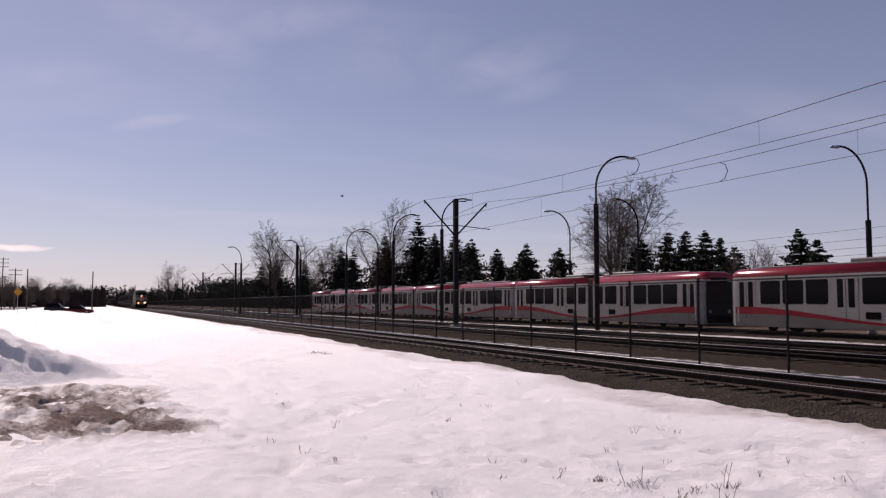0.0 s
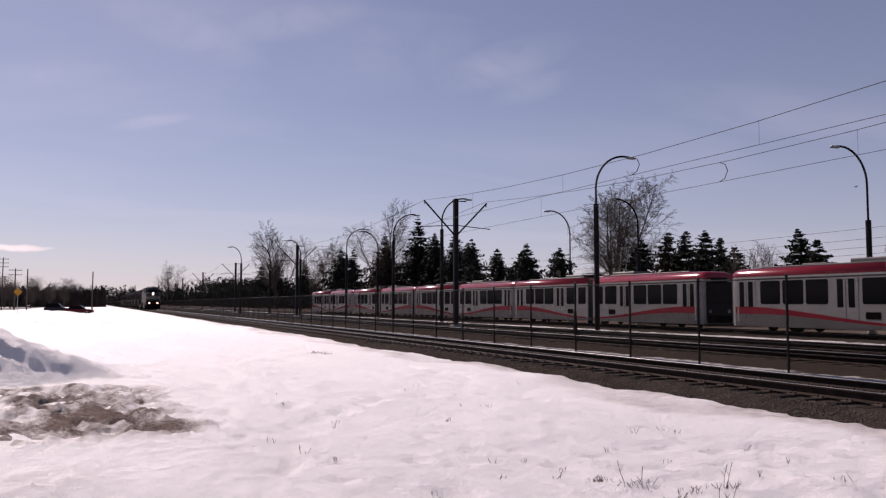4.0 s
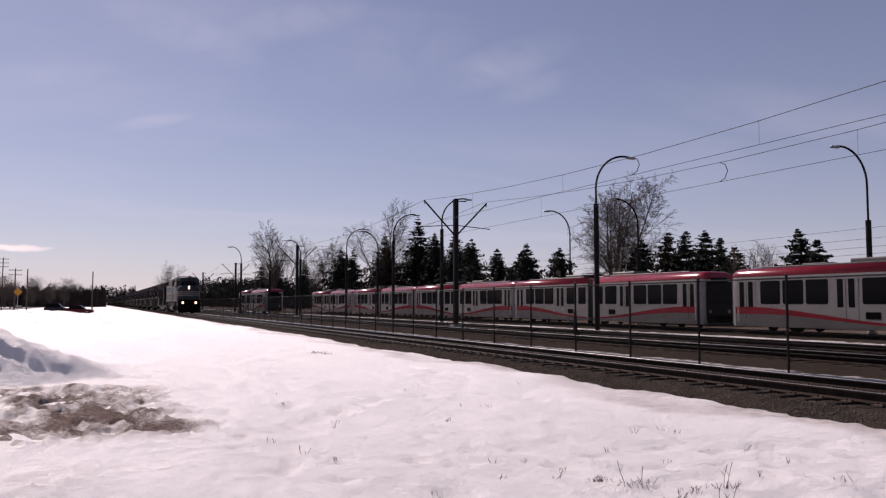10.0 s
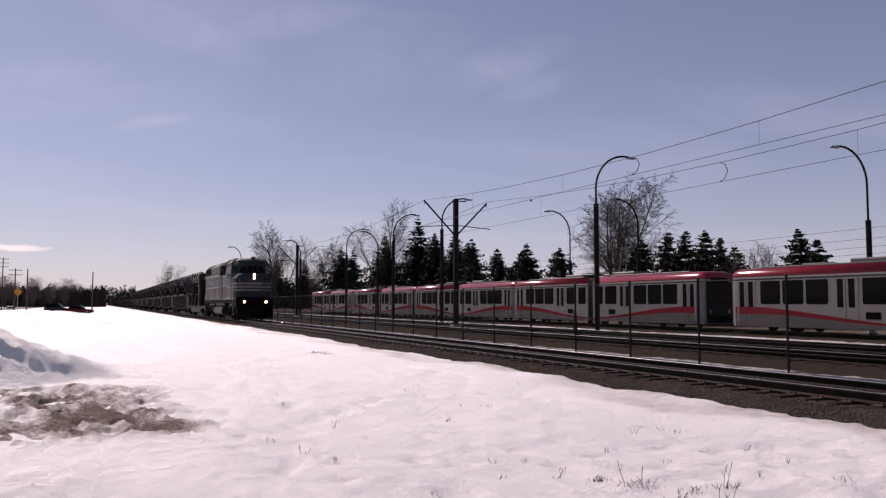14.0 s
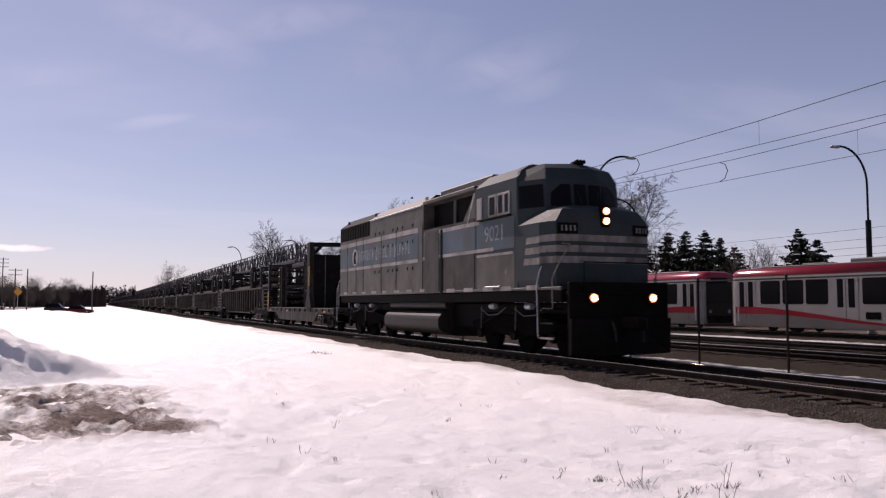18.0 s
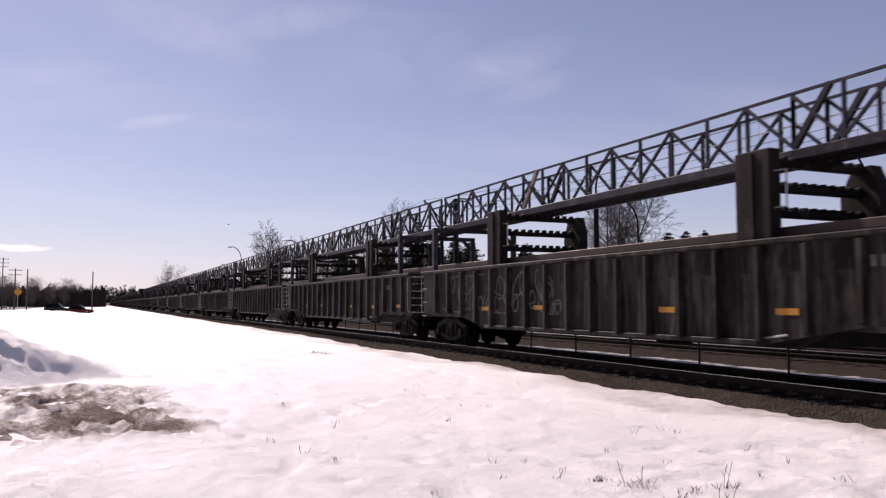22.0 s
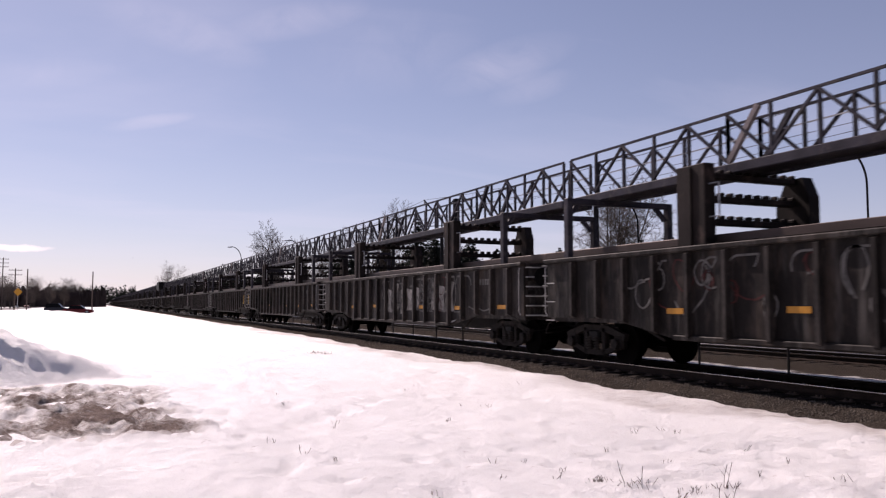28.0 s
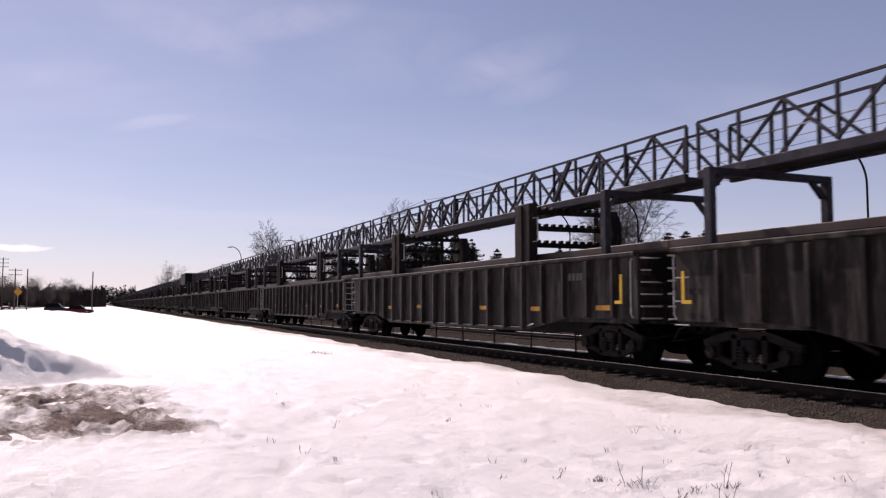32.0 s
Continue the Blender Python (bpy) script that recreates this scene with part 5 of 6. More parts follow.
        # nose chevrons wrap round the corner
        for k in range(3):
            z = 2.34 + 0.27 * k
            M().prism_x([(1.40, z), (2.22 - 0.07 * k, z), (2.17 - 0.07 * k, z + 0.17), (1.40, z + 0.17)], s * 1.53, s * 1.536).ob("side_chevron", L_CHEV, nose)
        # cab side: window frames, sliding panes, window sill
        for ya, wd, gl in ((2.98, 0.30, 1), (3.32, 0.34, 1), (3.78, 0.42, 1), (4.68, 0.28, 0)):
            fr = M().box((s * 1.535, ya + wd / 2, 4.10), (0.03, wd + 0.06, 0.62), 0.01).ob("window_frame", L_WHITE, cab)
            M().box((s * 1.545, ya + wd / 2, 4.10), (0.02, wd - 0.08, 0.50), 0.005).ob("window_pane", PANE if gl else L_WHITE, fr)
        M().box((s * 1.60, 3.8, 3.74), (0.16, 1.9, 0.04), 0.01).ob("arm_rest", L_BLACK, cab)
        M().box((s * 1.538, 3.9, 2.72), (0.010, 2.2, 0.07)).ob("white_stripe", L_WHITE, cab)
        M().box((s * 1.56, 3.9, 1.82), (0.08, 0.9, 0.04), 0.01).ob("grab_rail", GALV, cab)
        # paint on the flanks
        M().box((s * 1.533, 14.5, 3.33), (0.008, 9.65, 0.84)).ob("blue_band", L_BLUE, body, "faded blue band")
        for z, h in ((3.90, 0.17), (2.84, 0.12)):
            M().box((s * 1.535, 14.5, z), (0.008, 9.6, h)).ob("white_stripe", L_WHITE, body, "dirty white stripe")
        M().box((s * 1.5335, 7.15, 3.30), (0.008, 4.05, 0.72)).ob("blue_panel", L_BLUE, e, "faded blue panel")
        M().box((s * 1.535, 7.0, 3.70), (0.008, 4.3, 0.12)).ob("white_stripe", L_WHITE, e)
        M().box((s * 1.535, 6.6, 2.88), (0.008, 5.3, 0.10)).ob("white_stripe", L_WHITE, e)
        M().box((s * 1.534, 3.85, 3.28), (0.008, 2.3, 0.86)).ob("blue_panel", L_BLUE, cab)
        M().box((s * 1.534, 3.85, 2.23), (0.006, 2.3, 1.02)).ob("grey_panel", L_GREY, cab)
        for y in (1.75, 3.2, 4.3, 5.6, 6.9):
            M().box((s * 1.536, y, 1.76), (0.01, 0.62, 0.12)).ob("sill_mark", L_WHITE, e)
        M().box((s * 1.50, 9.9, 1.73), (0.08, 19.0, 0.07), 0.01).ob("sill_edge", L_GREY, e)
        for k in range(8):
            M().box((s * 1.536, 9.2 + 1.32 * k, 1.80), (0.01, 0.55, 0.10)).ob("sill_mark", L_WHITE, e)
        M().add([(s * 1.536, 9.2, 4.725), (s * 1.536, 15.05, 4.725), (s * 1.05, 15.05, 5.108), (s * 1.05, 9.2, 5.108), (s * 1.50, 9.2, 4.70), (s * 1.50, 15.05, 4.70), (s * 1.03, 15.05, 5.07), (s * 1.03, 9.2, 5.07)],
                [(0, 1, 2, 3), (7, 6, 5, 4), (0, 4, 5, 1), (1, 5, 6, 2), (2, 6, 7, 3), (3, 7, 4, 0)]).ob("roof_panel", L_SOOT, body, "sooty sloping roof panel")
        # roundel and the row of unreadable letters as bars
        M().tube((s * 1.536, 17.05, 3.33), (s * 1.542, 17.05, 3.33), 0.37, 28).ob("roundel", L_WHITE, body, "white roundel")
        M().prism_x([(16.90, 3.05), (17.22, 3.05), (17.27, 3.33), (17.13, 3.58), (16.86, 3.55), (17.0, 3.32)], s * 1.543, s * 1.546).ob("roundel_mark", L_BLACK, body)
        at_y, rb = 16.45, random.Random(9)
        for word in (7, 5, 1, 6):
            for i in range(word):
                h = 0.40 if i else 0.50
                wd = rb.uniform(0.11, 0.17)
                g = M().box((s * 1.538, at_y, 3.34), (0.006, 0.055, h))
                if rb.random() < 0.8:
                    g.box((s * 1.538, at_y - wd, 3.34), (0.006, 0.035, h * rb.choice((0.6, 1.0))))
                g.box((s * 1.538, at_y - wd / 2, 3.34 + rb.choice((-0.5, 0.0, 0.5)) * (h - 0.06)), (0.005, wd, 0.045))
                g.ob("lettering_bar", L_NUM, body, "worn white lettering, unreadable")
                at_y -= 0.29
            at_y -= 0.20
        M().box((s * 1.538, 3.2, 2.22), (0.006, 0.04, 0.10)).ob("lettering_bar", L_WHITE, cab, "small white mark")
        # doors, seams, vents
        for y in (9.25, 11.9, 13.6, 15.9, 16.9, 18.2):
            M().box((s * 1.539, y, 2.95), (0.012, 0.018, 2.3)).ob("seam", L_BLACK, body)
        M().box((s * 1.54, 8.45, 2.75), (0.02, 1.25, 2.05), 0.006).ob("engine_door", L_SOOT, e)
        M().box((s * 1.53, 7.62, 2.7), (0.05, 0.16, 2.1), 0.01).ob("door_recess", L_BLACK, e)
        for i in range(9):
            for z in (4.12, 3.55, 2.6):
                if (i * 7 + int(z * 10)) % 4:
                    M().box((s * 1.54, 10.2 + i * 0.52, z), (0.012, 0.07, 0.11)).ob("latch", L_BLACK, body)
        grille = M().loft([[(s * 1.538, y, 4.12), (s * 1.538, y, 4.73), (s * 1.06, y, 5.108), (s * 1.0, y, 5.08)] for y in (15.05, 19.3)]).ob("radiator_grille", L_BLACK, body, "black radiator grille")
        for i in range(12):
            M().bar((s * 1.548, 15.2 + i * 0.36, 4.14), (s * 1.548, 15.2 + i * 0.36, 4.70), 0.02, 0.03).ob("grille_slat", L_BLACK, grille)
        M().box((s * 1.53, 12.2, 4.72), (0.06, 5.6, 0.05), 0.01).ob("roof_gutter", GALV, body)
        # fuel tank and air tank
        M().tube((s * 1.12, 7.9, 1.33), (s * 1.12, 13.2, 1.33), 0.17, 14).ob("air_reservoir", TANKM, e)
        # steps, handrails
        for k in range(3):
            M().box((s * 1.38, 1.07, 0.50 + 0.36 * k), (0.34, 0.62, 0.04), 0.01).ob("step", L_BLACK, e)
        M().box((s * 1.54, 1.07, 0.50), (0.03, 0.66, 0.045)).ob("step_edge", L_WHITE, e)
        M().box((s * 1.55, 1.40, 1.0), (0.03, 0.05, 1.05)).ob("step_side", L_BLACK, e)
        M().path([(s * 1.55, 1.46, 0.5), (s * 1.56, 1.50, 1.85), (s * 1.54, 1.38, 2.15), (s * 1.50, 1.34, 2.3)], 0.016, 6).ob("handrail", GALV, e)
        M().path([(s * 1.52, 0.80, 1.2), (s * 1.53, 0.80, 1.95), (s * 1.50, 0.60, 2.25), (s * 1.25, 0.42, 2.80), (s * 1.25, 0.78, 2.84)], 0.015, 6).ob("handrail", HOSE, e)
        M().path([(s * 1.50, 19.95, 0.55), (s * 1.50, 19.95, 1.95), (s * 1.46, 19.7, 2.4), (s * 1.46, 19.45, 2.4)], 0.022, 6).ob("handrail", GALV, e)
        for k in range(3):
            M().box((s * 1.36, 19.75, 0.52 + 0.36 * k), (0.34, 0.5, 0.04), 0.01).ob("step", L_BLACK, e)
    tank = [(1.5 * (1 if math.cos(a) > 0 else -1) * abs(math.cos(a)) ** 0.55, 0.74 + 0.46 * (1 if math.sin(a) > 0 else -1) * abs(math.sin(a)) ** 0.75) for a in [2 * math.pi * i / 36 for i in range(36)]]
    M().loft([[(x, y, z) for x, z in tank] for y in (8.0, 13.3)]).ob("fuel_tank", TANKM, e, "oily grey fuel tank")
    # front: number plates as bars, lamps, pilot, plough
    M().box((0, 0.78, 3.56), (0.26, 0.16, 0.56), 0.03).ob("headlight_housing", L_BLACK, e)
    for z in (3.43, 3.68):
        M().tube((0.0, 0.672, z), (0.0, 0.70, z), 0.088, 16).ob("lamp_bowl", LAMP_H, e)
        M().tube((0.0, 0.66, z), (0.0, 0.70, z), 0.055, 16).ob("headlight", LAMP_W, e, "lit headlight")
    for x in (-0.86, 0.86):
        h = M().box((x, 0.10, 1.49), (0.26, 0.20, 0.26), 0.03).ob("ditch_light_housing", L_BLACK, e)
        M().tube((x, -0.018, 1.49), (x, 0.02, 1.49), 0.10, 16).ob("lamp_bowl", LAMP_H, h)
        M().tube((x, -0.03, 1.49), (x, 0.02, 1.49), 0.055, 16).ob("ditch_light", LAMP_O, h, "lit ditch light")
    M().box((0, 0.62, 1.60), (2.7, 1.0, 0.08), 0.02).ob("front_deck", L_BLACK, e)
    # solid black block added to stop light and view below the body
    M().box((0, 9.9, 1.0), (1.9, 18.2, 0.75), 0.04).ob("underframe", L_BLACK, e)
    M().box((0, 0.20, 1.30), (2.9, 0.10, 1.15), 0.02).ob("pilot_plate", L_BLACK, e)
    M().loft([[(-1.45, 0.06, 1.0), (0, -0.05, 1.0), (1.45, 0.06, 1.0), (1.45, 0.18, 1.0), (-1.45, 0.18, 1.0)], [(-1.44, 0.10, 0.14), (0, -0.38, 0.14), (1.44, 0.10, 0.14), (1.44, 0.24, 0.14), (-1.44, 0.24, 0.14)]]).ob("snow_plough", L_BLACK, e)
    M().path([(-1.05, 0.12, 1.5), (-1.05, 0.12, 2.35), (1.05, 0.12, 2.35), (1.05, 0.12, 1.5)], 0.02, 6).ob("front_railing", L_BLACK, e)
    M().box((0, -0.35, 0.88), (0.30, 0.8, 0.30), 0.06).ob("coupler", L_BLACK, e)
    M().box((0, 20.1, 0.88), (0.30, 0.7, 0.30), 0.06).ob("coupler", L_BLACK, e)
    for x in (-0.35, 0.45):
        M().path([(x, 0.05, 1.0), (x - 0.08, -0.25, 0.7), (x - 0.1, -0.3, 0.45)], 0.03, 6).ob("air_hose", RUBBER, e)
    # roof: horn, fans, exhaust, lifting rings
    M().box((0.15, 2.3, 5.10), (0.4, 0.3, 0.10), 0.04).ob("horn_mount", L_BLACK, e)
    for x in (0.05, 0.15, 0.25):
        M().tube((x, 2.4, 5.17), (x, 2.05, 5.17), 0.02, 10, 0.06).ob("horn", L_BLACK, e)
    for y in (15.8, 17.2, 18.6):
        M().tube((0, y, 5.08), (0, y, 5.22), 0.62, 24).ob("radiator_fan", L_BLACK, e)
    for y in (10.4, 12.0):
        M().tube((0, y, 5.08), (0, y, 5.20), 0.55, 24).ob("brake_fan", L_BLACK, e)
    M().box((0, 13.6, 5.15), (0.5, 0.7, 0.24), 0.03).ob("exhaust_stack", L_BLACK, e)
    M().box((0, 7.2, 5.10), (1.8, 4.0, 0.28), 0.04).ob("roof_hatch", L_GREY, e)
    for y in (9.4, 14.9, 18.7):
        M().path([(-1.32, y - 0.08, 4.80), (-1.32, y - 0.08, 5.02), (-1.32, y + 0.08, 5.02), (-1.32, y + 0.08, 4.80)], 0.022, 6).ob("lifting_ring", L_BLACK, e)
    # trucks
    for yc in (3.35, 16.6):
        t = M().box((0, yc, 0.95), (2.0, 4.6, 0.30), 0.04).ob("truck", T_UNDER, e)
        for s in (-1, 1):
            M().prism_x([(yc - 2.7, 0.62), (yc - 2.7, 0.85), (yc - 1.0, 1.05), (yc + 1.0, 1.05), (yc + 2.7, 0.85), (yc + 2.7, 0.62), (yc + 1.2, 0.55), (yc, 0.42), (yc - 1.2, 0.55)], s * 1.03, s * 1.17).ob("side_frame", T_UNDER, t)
            M().path([(s * 1.22, yc - 2.2, 1.30), (s * 1.24, yc - 1.2, 1.02), (s * 1.24, yc + 0.6, 1.12), (s * 1.22, yc + 2.1, 0.72)], 0.025, 6).ob("sand_hose", L_BLACK, t)
            for dy in (-2.07, 0, 2.07):
                M().tube((s * 1.15, yc + dy, 0.51), (s * 1.26, yc + dy, 0.51), 0.15, 12).ob("bearing_cap", T_UNDER, t)
                w = put("wheel", WHEEL_L, t, "", (s * 0.76, yc + dy, 0.508))
                w.rotation_euler = (0, 0, math.pi if s > 0 else 0)
            for dy in (-1.0, 1.1):
                M().tube((s * 1.2, yc + dy, 1.28), (s * 1.2, yc + dy + 0.30, 1.28), 0.085, 12).ob("brake_cylinder", GALV, t)
                M().path([(s * 1.25, yc + dy - 0.7, 1.25), (s * 1.29, yc + dy - 0.3, 1.06), (s * 1.29, yc + dy + 0.3, 1.02), (s * 1.25, yc + dy + 0.9, 1.22)], 0.014, 5).ob("air_hose", HOSE, t)
                M().path([(s * 1.26, yc + dy + 0.8, 1.3), (s * 1.27, yc + dy + 0.82, 0.8), (s * 1.2, yc + dy + 0.95, 0.5)], 0.012, 5).ob("sand_pipe", HOSE, t)
    # painted road number
    for s in (-1, 1):
        cu = bpy.data.curves.new("road_number", "FONT")
        cu.body = "9021"
        cu.size = 0.62
        cu.extrude = 0.003
        cu.align_x, cu.align_y = "CENTER", "CENTER"
        tmp = bpy.data.objects.new("tmp", cu)
        me = bpy.data.meshes.new_from_object(tmp)
        bpy.data.objects.remove(tmp)
        me.materials.clear()
        me.materials.append(L_NUM)
        o = put("road_number", me, cab, "white painted road number 9021", (s * 1.541, 3.87, 3.30))
        o.rotation_euler = (math.pi / 2, 0, -math.pi / 2 if s < 0 else math.pi / 2)
    return e


loco = locomotive()
flat = flat_car()
CARS = 34
wagons = []
fine_car = gondola("rusty ribbed gondola wagon carrying long rails under an overhead walkway", True, 1)
wagons.append(fine_car)
for i in range(1, CARS):
    if i == 8:
        plain_car = gondola("dark ribbed gondola wagon carrying long rails under an overhead walkway", False, 2)
        wagons.append(plain_car)
    else:
        wagons.append(copy_thing(fine_car if i < 8 else plain_car, pose(0, 0, 0)))

SCRAWLS = [(0, 10.5, 17.5, 12, CHALK), (0, 15.0, 19.0, 6, CHALK), (3, 8.0, 17.0, 16, CHALK), (3, 12.0, 15.0, 6, PINKPAINT), (4, 3.0, 13.0, 14, CHALK), (4, 5.0, 9.0, 4, PINKPAINT), (2, 1.5, 3.6, 5, PINKPAINT)]
for i, (k, y0, y1, n, paint) in enumerate(SCRAWLS):
    scrawl(wagons[k], y0, y1, 300 + i, paint, n, 0.03 if i % 2 else 0.04)

scrawl(wagons[4], 4.3, 10.6, 391, CHALK, 26, 0.06)
scrawl(wagons[0], 11.0, 18.0, 392, CHALK, 12, 0.05)
# yellow marks on the facing ends of two wagons, and a taller machinery box far back in the train
for k, y, d in ((5, 19.62, -1), (6, 0.38, 1)):
    M().box((-1.56, y, 1.66), (0.014, 0.07, 0.62)).ob("yellow_mark", YELLOW, wagons[k], "yellow painted mark")
    M().box((-1.56, y + d * 0.13, 1.385), (0.014, 0.19, 0.07)).ob("yellow_mark", YELLOW, wagons[k], "yellow painted mark")
M().box((0, 12.5, 4.55), (2.6, 6.0, 1.5), 0.06).ob("machinery_box", BLACK, wagons[10], "tall black machinery box")

# worn block letters, unreadable, across the flank of one wagon
rgb_ = random.Random(61)
for k in range(9):
    y = 4.5 + 0.72 * k
    w, z0, z1 = rgb_.uniform(0.42, 0.60), rgb_.uniform(1.0, 1.2), rgb_.uniform(1.85, 2.15)
    t = rgb_.uniform(-0.08, 0.08)
    M().prism_x([(y, z0), (y + w, z0 + rgb_.uniform(-0.05, 0.1)), (y + w * 0.8, (z0 + z1) / 2 + t), (y + w + t, z1), (y + t, z1 - 0.06), (y + w * 0.18, (z0 + z1) / 2 - t)], -1.4235, -1.4215).ob("block_letter", FADED, wagons[4], "worn pale block letter, unreadable")


# ---------- trees ----------
def spruce(x, y, z0, h, wid, seed, material, label):
    e = thing("spruce_tree", (x, y, z0), label, "spruce tree", "yard trees")
    rg = random.Random(seed)
    M().tube((0, 0, 0), (0, 0, h * 0.97), 0.02 * h, 7, 0.01).ob("trunk", BARK, e)
    m = M()
    n = int(34 + h * 2.6)
    for k in range(n):
        u = (k + rg.uniform(-1.2, 1.2)) / (n - 1)
        u = min(1.0, max(0.0, u))
        z = h * (0.07 + 0.92 * u)
        reach = wid * (1 - u) ** 0.78 * rg.uniform(0.72, 1.08) + 0.10
        for j in range(6 if u < 0.8 else 5):
            a = rg.random() * 6.28
            r = reach * rg.uniform(0.6, 1.12)
            sag = rg.uniform(-0.05, 0.45)
            for f in (0.12, 0.32, 0.5, 0.68, 0.84, 1.0):
                px, py = math.cos(a) * r * f, math.sin(a) * r * f
                pz = z - r * (sag * f - 0.16 * f ** 3)
                l = (0.16 * r + 0.16) * rg.uniform(0.7, 1.25) * (1.15 - 0.45 * f)
                for q in range(2):
                    b, c = a + rg.uniform(-1.3, 1.3), rg.uniform(-0.7, 0.35)
                    d = b + rg.choice((-1, 1)) * rg.uniform(0.6, 1.3)
                    m.add([(px, py, pz + 0.06 * r), (px + math.cos(b) * l, py + math.sin(b) * l, pz + c * l), (px + math.cos(d) * l * 0.7, py + math.sin(d) * l * 0.7, pz - rg.uniform(0.1, 0.9) * l)], [(0, 1, 2)])
    m.ob("crown", material, e)
    return e


def bare_tree(x, y, z0, h, spread, seed, label, stems=3, twiggy=1.0, droop=0.0, fork=0.30):
    """Leafless tree: leaders with side limbs all the way up, each carrying boughs and fine twigs."""
    e = thing("bare_tree", (x, y, z0), label, "bare tree", "leafless trees")
    rg = random.Random(seed)
    trunk, twigs = M(), M()

    def limb(p, d, l, r, lev):
        n = 5 if lev == 0 else 3
        q = Vector(p)
        dd = Vector(d)
        pts = [Vector(q)]
        for i in range(n):
            lift = 0.10 if lev < 2 else -droop
            dd = (dd + Vector((rg.uniform(-1, 1), rg.uniform(-1, 1), rg.uniform(-0.4, 0.8))) * 0.16 + Vector((0, 0, lift))).normalized()
            q = q + dd * (l / n)
            pts.append(Vector(q))
        dest = trunk if lev == 0 else (trunk if lev == 1 else twigs)
        for i in range(n):
            dest.tube(pts[i], pts[i + 1], r * (1 - 0.8 * i / n), 6 if lev == 0 else (4 if lev == 1 else 3), r * (1 - 0.8 * (i + 1) / n), cap=False)
        if lev >= 3:
            return
        m = int((19, 12, 9)[lev] * (twiggy if lev else 1.0))
        for k in range(m):
            u = (0.22 if lev == 0 else 0.2) + 0.78 * (k + rg.random()) / m
            j = min(n - 1, int(u * n))
            c = pts[j].lerp(pts[j + 1], u * n - j)
            t = (pts[j + 1] - pts[j]).normalized()
            side = Vector((rg.uniform(-1, 1), rg.uniform(-1, 1), rg.uniform(-0.25, 0.5)))
            side = (side - t * side.dot(t)).normalized()
            nd = (t * rg.uniform(0.5, 0.95) + side * spread * rg.uniform(0.8, 1.4)).normalized()
            ll = l * (0.54 if lev == 0 else 0.46) * (1.08 - 0.68 * u) * rg.uniform(0.7, 1.2)
            limb(c, nd, ll, max(0.0009 * h, r * (1 - 0.8 * u) * 0.5), lev + 1)

    for s in range(stems):
        a = 6.28 * s / stems + rg.random()
        k = fork * rg.uniform(0.15, 1.25) if stems > 1 else 0.03
        limb(Vector((math.cos(a) * 0.12, math.sin(a) * 0.12, 0)), Vector((math.cos(a) * k, math.sin(a) * k, 1)).normalized(), h * rg.uniform(0.82, 1.04), 0.0115 * h, 0)
    trunk.ob("trunk", BIRCH, e)
    twigs.ob("crown", TWIG, e)
    return e


SPRUCES = [(56, 193.7, 15.7, 3.3), (56, 141.8, 17.8, 3.2), (56, 160.7, 16.0, 3.6), (56, 133.4, 13.6, 2.6), (56, 118, 11.8, 2.6), (56, 108.9, 9.6, 2.3), (56, 99.8, 9.8, 2.3), (56, 91, 8.6, 2.6),
           (56, 73.6, 8.5, 2.0), (56, 69.0, 8.9, 2.1), (56, 66.2, 8.8, 1.9), (56, 63.4, 8.6, 2.4), (56, 61.2, 7.7, 1.5), (56, 59.3, 6.7, 1.7), (56, 51.7, 7.8, 1.7), (56, 49.7, 6.7, 1.5),
           (60, 150, 13.0, 3.0), (60, 128, 12.0, 2.8), (62, 176, 14.0, 3.2), (56, 104.5, 6.6, 1.6), (60, 143, 15.0, 3.0), (54, 113.0, 8.0, 2.2), (56, 124.5, 13.4, 3.0), (62, 112, 9.5, 3.0), (64, 210, 16, 3.4), (64, 185, 13, 3.0), (66, 228, 15, 3.2), (60, 250, 15, 3.0), (58, 282, 17, 3.4), (58, 310, 17, 3.2)]
for i, (x, y, h, w) in enumerate(SPRUCES):
    spruce(x, y, 0.0, h + 0.2, w * 1.85, 40 + i, NEEDLE2 if i in (2, 9, 18) else NEEDLE, "dark green spruce tree beyond the rail yard")

bare_tree(56, 78.4, 0.0, 15.6, 0.80, 21, "large leafless birch with drooping fine twigs", 6, 1.35, 0.12, 0.42)
bare_tree(56, 160.0, 0.0, 21.0, 0.65, 5, "leafless birch with fine grey twigs", 3, 1.0, 0.05)
bare_tree(50, 243.0, 0.0, 24.0, 0.6, 7, "leafless birch with fine grey twigs", 3, 1.0, 0.05)
bare_tree(54, 262.0, 0.0, 24.0, 0.6, 8, "leafless birch with fine grey twigs", 2, 1.0, 0.05)
bare_tree(50, 197.0, 0.0, 17.5, 0.65, 9, "leafless birch with fine grey twigs", 3, 1.0, 0.05)
bare_tree(56, 206.0, 0.0, 17.0, 0.65, 10, "leafless birch with fine grey twigs", 2, 1.0, 0.05)
bare_tree(56, 55.4, 0.0, 6.2, 0.4, 11, "small leafless poplar with upright twigs", 4, 0.8)
bare_tree(56, 57.6, 0.0, 6.0, 0.4, 12, "small leafless poplar with upright twigs", 4, 0.8)
bare_tree(50, 640.0, 0.0, 29.0, 0.6, 14, "distant leafless tree in the snow", 4, 0.8)
bush = bare_tree(-26, 300.0, -0.4, 8.0, 0.9, 15, "brown leafless bush beside the far road", 6, 0.7)
